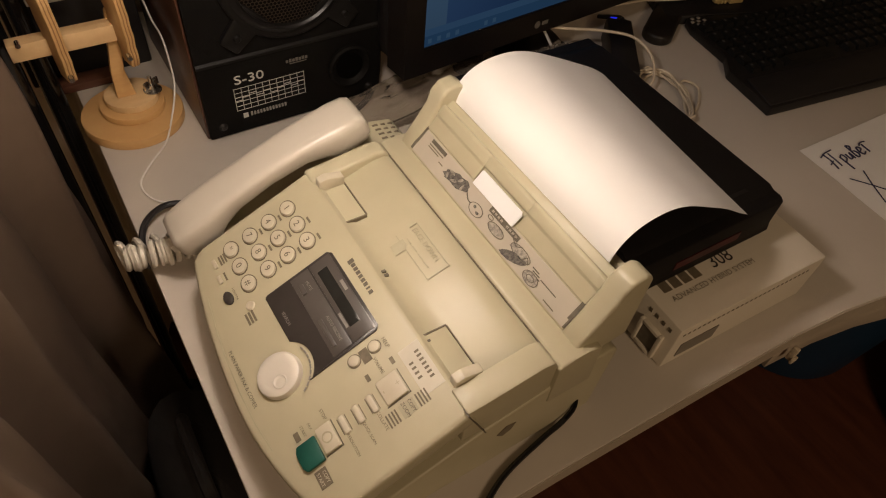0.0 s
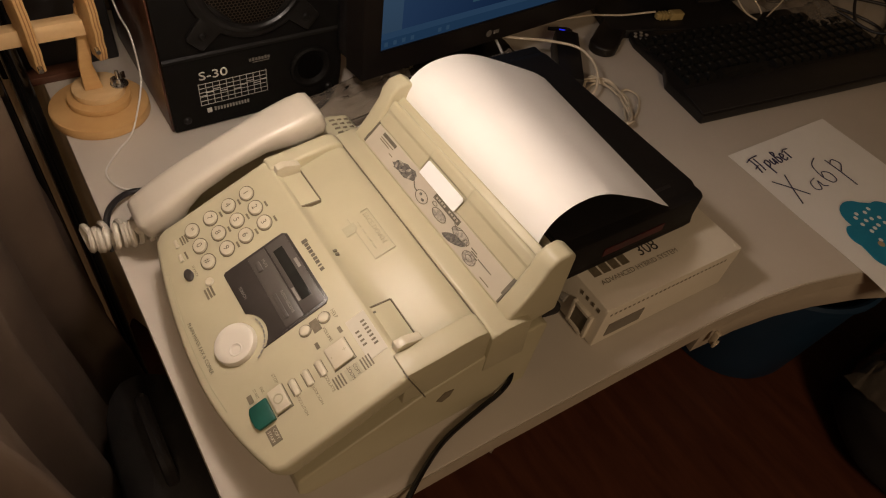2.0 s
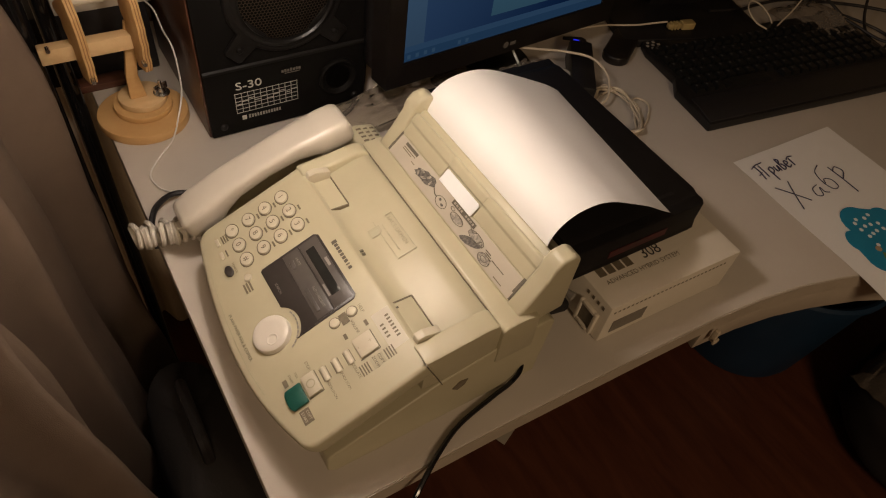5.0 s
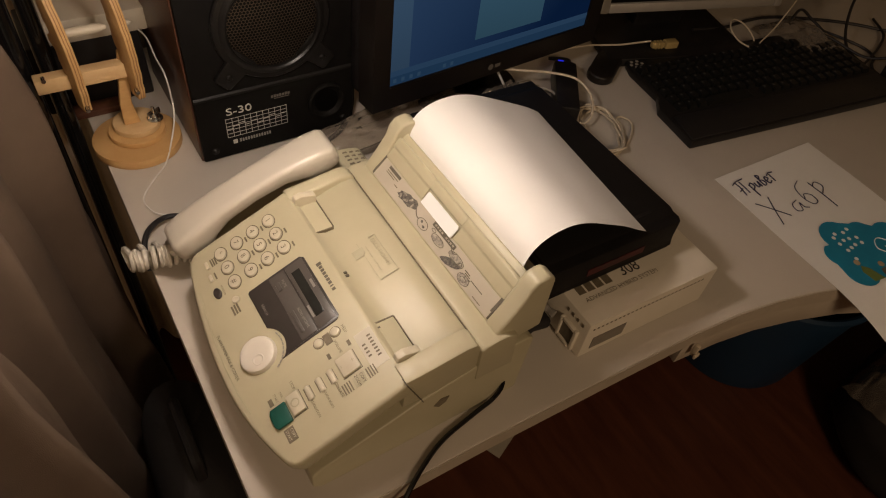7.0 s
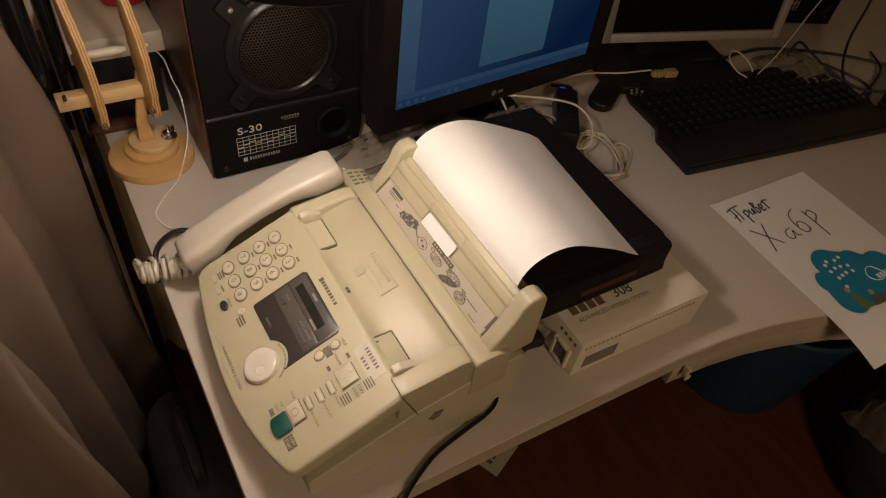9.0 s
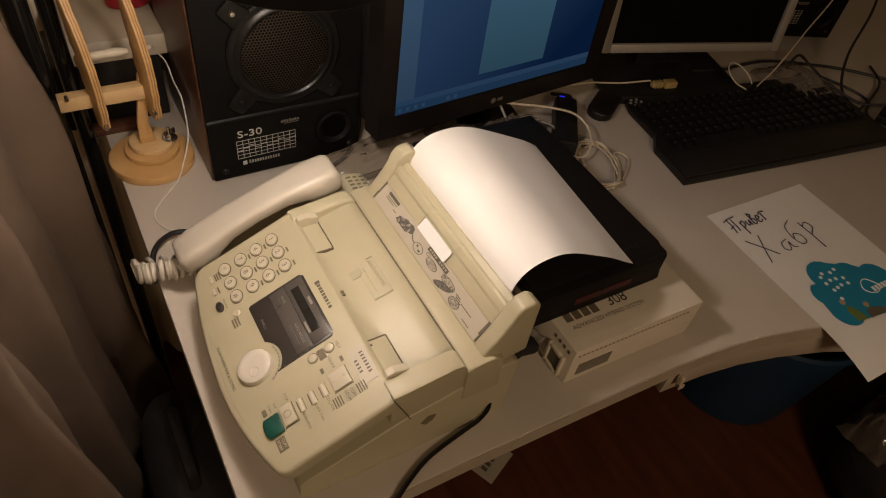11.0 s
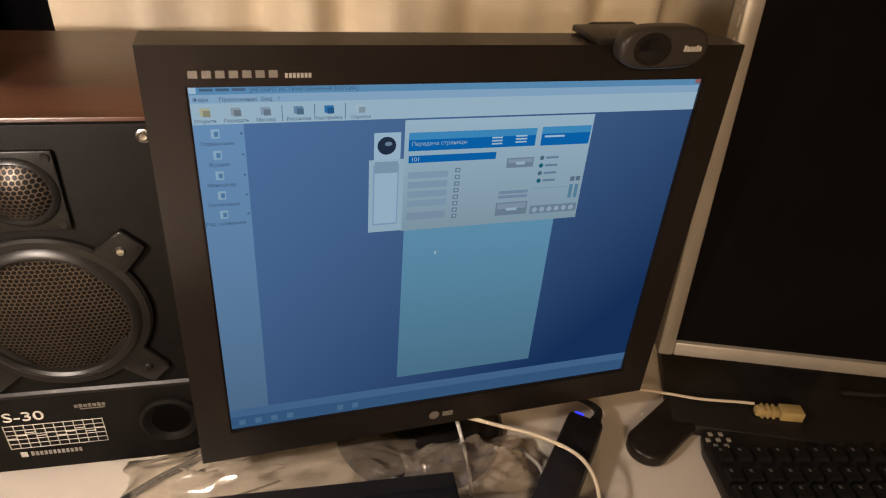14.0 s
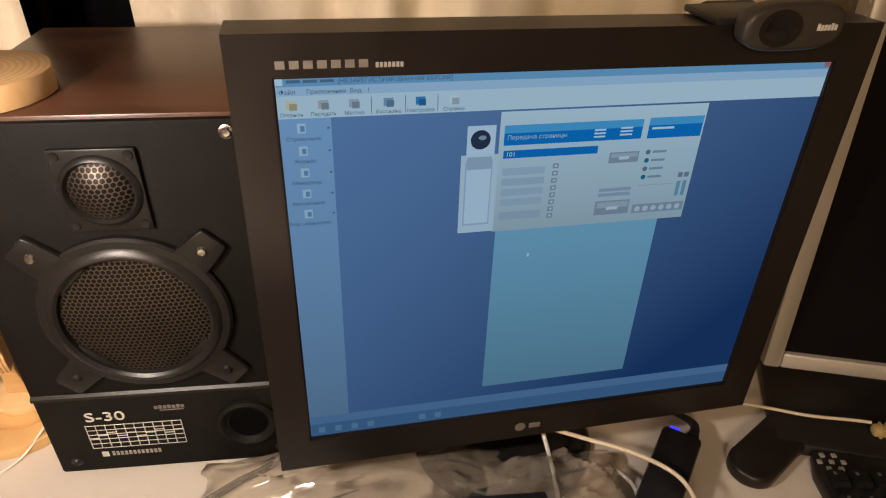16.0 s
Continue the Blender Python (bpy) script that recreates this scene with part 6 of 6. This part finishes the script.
    part("printed_shape", prism(B(), [(0.080, 0.235), (0.084, 0.222), (0.096, 0.222), (0.112, 0.228), (0.112, 0.236)], 0.0019, 0.0022, "z", 0, m), M_INK, st)
    part("printed_shape", cyl(B(), 0.0045, 0.0045, 0.0019, 0.0022, m @ Matrix.Translation((0.092, 0.216, 0)), 12), M_SKIN, st)
    return n


note()


# ---- under and beside the desk ----
def bin_thing():
    b = thing("waste_bin", (1.235, 0.505, 0.0), 0, "round blue plastic bin standing under the desk", "bin")
    part("shell", lathe(B(), [(0.0, 0.003), (0.152, 0.003), (0.158, 0.02), (0.194, 0.328), (0.189, 0.328), (0.150, 0.02), (0.0, 0.02)], None, 48), M_BLUE, b)
    part("rim", lathe(B(), [(0.189, 0.326), (0.194, 0.324), (0.204, 0.330), (0.205, 0.340), (0.198, 0.345), (0.191, 0.342), (0.188, 0.330), (0.189, 0.326)], None, 48), M_BLUE, b, "rolled blue rim")
    return b


bin_thing()
tag = thing("paper_tag", (0.560, 0.585, 0.0), 24, "small white printed card on the floor", "card")
part("card", box(B(), -0.060, 0.030, -0.035, 0.035, 0.0, 0.002), M_LABEL, tag)
for k in range(4):
    part("text_bar", box(B(), -0.045 + 0.014 * k, -0.036 + 0.014 * k, -0.010, 0.004, 0.002, 0.0026), M_INK, tag)


def sports_bag():
    p = thing("sports_bag", (1.46, 0.010, 0.0), 0, "black fabric sports bag lying on the floor under the desk", "bag")
    bm, n, rings = B(), 44, []
    for j in range(13):
        v = j / 12
        swell = (1 - (2 * v - 1) ** 4) ** 0.4 if 0 < v < 1 else 0.55
        ring = []
        for k in range(n):
            a = 6.283185 * k / n
            w = swell * (1 + 0.04 * noise.noise(Vector((math.cos(a) * 3, math.sin(a) * 3, v * 3))))
            top = 0.20 * v + 0.012 * v * noise.noise(Vector((math.cos(a) * 2, math.sin(a) * 2, 7)))
            ring.append(bm.verts.new((0.30 * w * math.copysign(abs(math.cos(a)) ** 0.7, math.cos(a)), 0.26 * w * math.copysign(abs(math.sin(a)) ** 0.7, math.sin(a)), max(0.0, top))))
        rings.append(ring)
    for a, c in zip(rings, rings[1:]):
        for k in range(n):
            bm.faces.new((a[k], a[(k + 1) % n], c[(k + 1) % n], c[k]))
    bm.faces.new(rings[0])
    bm.faces.new(rings[-1][::-1])
    part("body", bm, M_FABRIC, p)
    part("zip", box(B(), -0.15, 0.15, -0.004, 0.004, 0.203, 0.207, 0.001), M_RUBBER, p)
    for y in (-0.07, 0.07):
        part("strap", tube(B(), [(-0.09, y, 0.203), (-0.085, y * 1.1, 0.214), (0.0, y * 1.3, 0.216), (0.085, y * 1.1, 0.214), (0.09, y, 0.203)], 0.007, 8), M_RUBBER, p)
    return p


sports_bag()
plastic_bag((1.27, 0.190, 0.188), 0.085, 0.055, 0.120, 21, "crumpled clear plastic bag on the black sports bag", M_CLEARD)


def backpack():
    p = thing("backpack", (-0.030, 0.570, 0.0), 0, "black fabric backpack standing between curtain and desk", "backpack")
    bm, n, rings = B(), 28, []
    for j in range(15):
        v = j / 14
        s = (1 - (2 * v - 1) ** 4) ** 0.35 if 0 < v < 1 else 0.12
        ring = []
        for k in range(n):
            a = 6.283185 * k / n
            w = 1 + 0.06 * noise.noise(Vector((math.cos(a) * 2, math.sin(a) * 2, v * 4)))
            ring.append(bm.verts.new((0.062 * s * w * math.copysign(abs(math.cos(a)) ** 0.7, math.cos(a)), 0.150 * s * w * math.copysign(abs(math.sin(a)) ** 0.7, math.sin(a)), 0.57 * v)))
        rings.append(ring)
    for a, c in zip(rings, rings[1:]):
        for k in range(n):
            bm.faces.new((a[k], a[(k + 1) % n], c[(k + 1) % n], c[k]))
    bm.faces.new(rings[0])
    bm.faces.new(rings[-1][::-1])
    part("bag", bm, M_FABRIC, p)
    part("strap", tube(B(), [(0.0, -0.05, 0.562), (0.0, -0.035, 0.595), (0.0, 0.035, 0.595), (0.0, 0.05, 0.562)], 0.007, 8), M_RUBBER, p)
    return p


backpack()


# ---- dark cables at the back of the desk ----
def cable(points, r, material, label, name="cable"):
    return tagged(part(name, tube(B(), points, r, 8), material), label, "cable")


cable([(1.255, 0.735, 0.754), (1.273, 0.671, 0.758), (1.290, 0.632, 0.754), (1.278, 0.606, 0.754), (1.250, 0.592, 0.754), (1.232, 0.570, 0.754), (1.228, 0.510, 0.754), (1.232, 0.450, 0.754)], 0.0026, M_RUBBER, "thin black cable winding over the desk by the keyboard")
cable([(1.420, 0.700, 0.754), (1.373, 0.648, 0.757), (1.315, 0.622, 0.754), (1.268, 0.607, 0.759), (1.240, 0.600, 0.754)], 0.0024, M_RUBBER, "thin black cable crossing the desk by the keyboard")
cable([(1.150, 0.770, 0.754), (1.193, 0.749, 0.760), (1.225, 0.752, 0.785), (1.250, 0.735, 0.770), (1.262, 0.700, 0.754)], 0.0026, M_RUBBER, "black cable looped behind the keyboard")
cable([(0.985, 0.800, 0.769), (1.06, 0.790, 0.762), (1.12, 0.800, 0.754), (1.19, 0.790, 0.757), (1.27, 0.760, 0.754), (1.36, 0.700, 0.754), (1.45, 0.60, 0.754)], 0.0030, M_RUBBER, "thick black power cable lying behind the keyboard")


def flat_box():
    b = thing("laptop", (0, 0, 0.7505), 0, "closed black laptop lying on the desk beside the keyboard", "laptop")
    shape = [(1.238, 0.566), (1.560, 0.680), (1.640, 0.470), (1.300, 0.350)]
    part("base", prism(B(), shape, 0.0, 0.014, "z", 0.002), M_BLACK, b)
    part("lid", prism(B(), shape, 0.0148, 0.026, "z", 0.003), M_DEV, b)
    return b


flat_box()
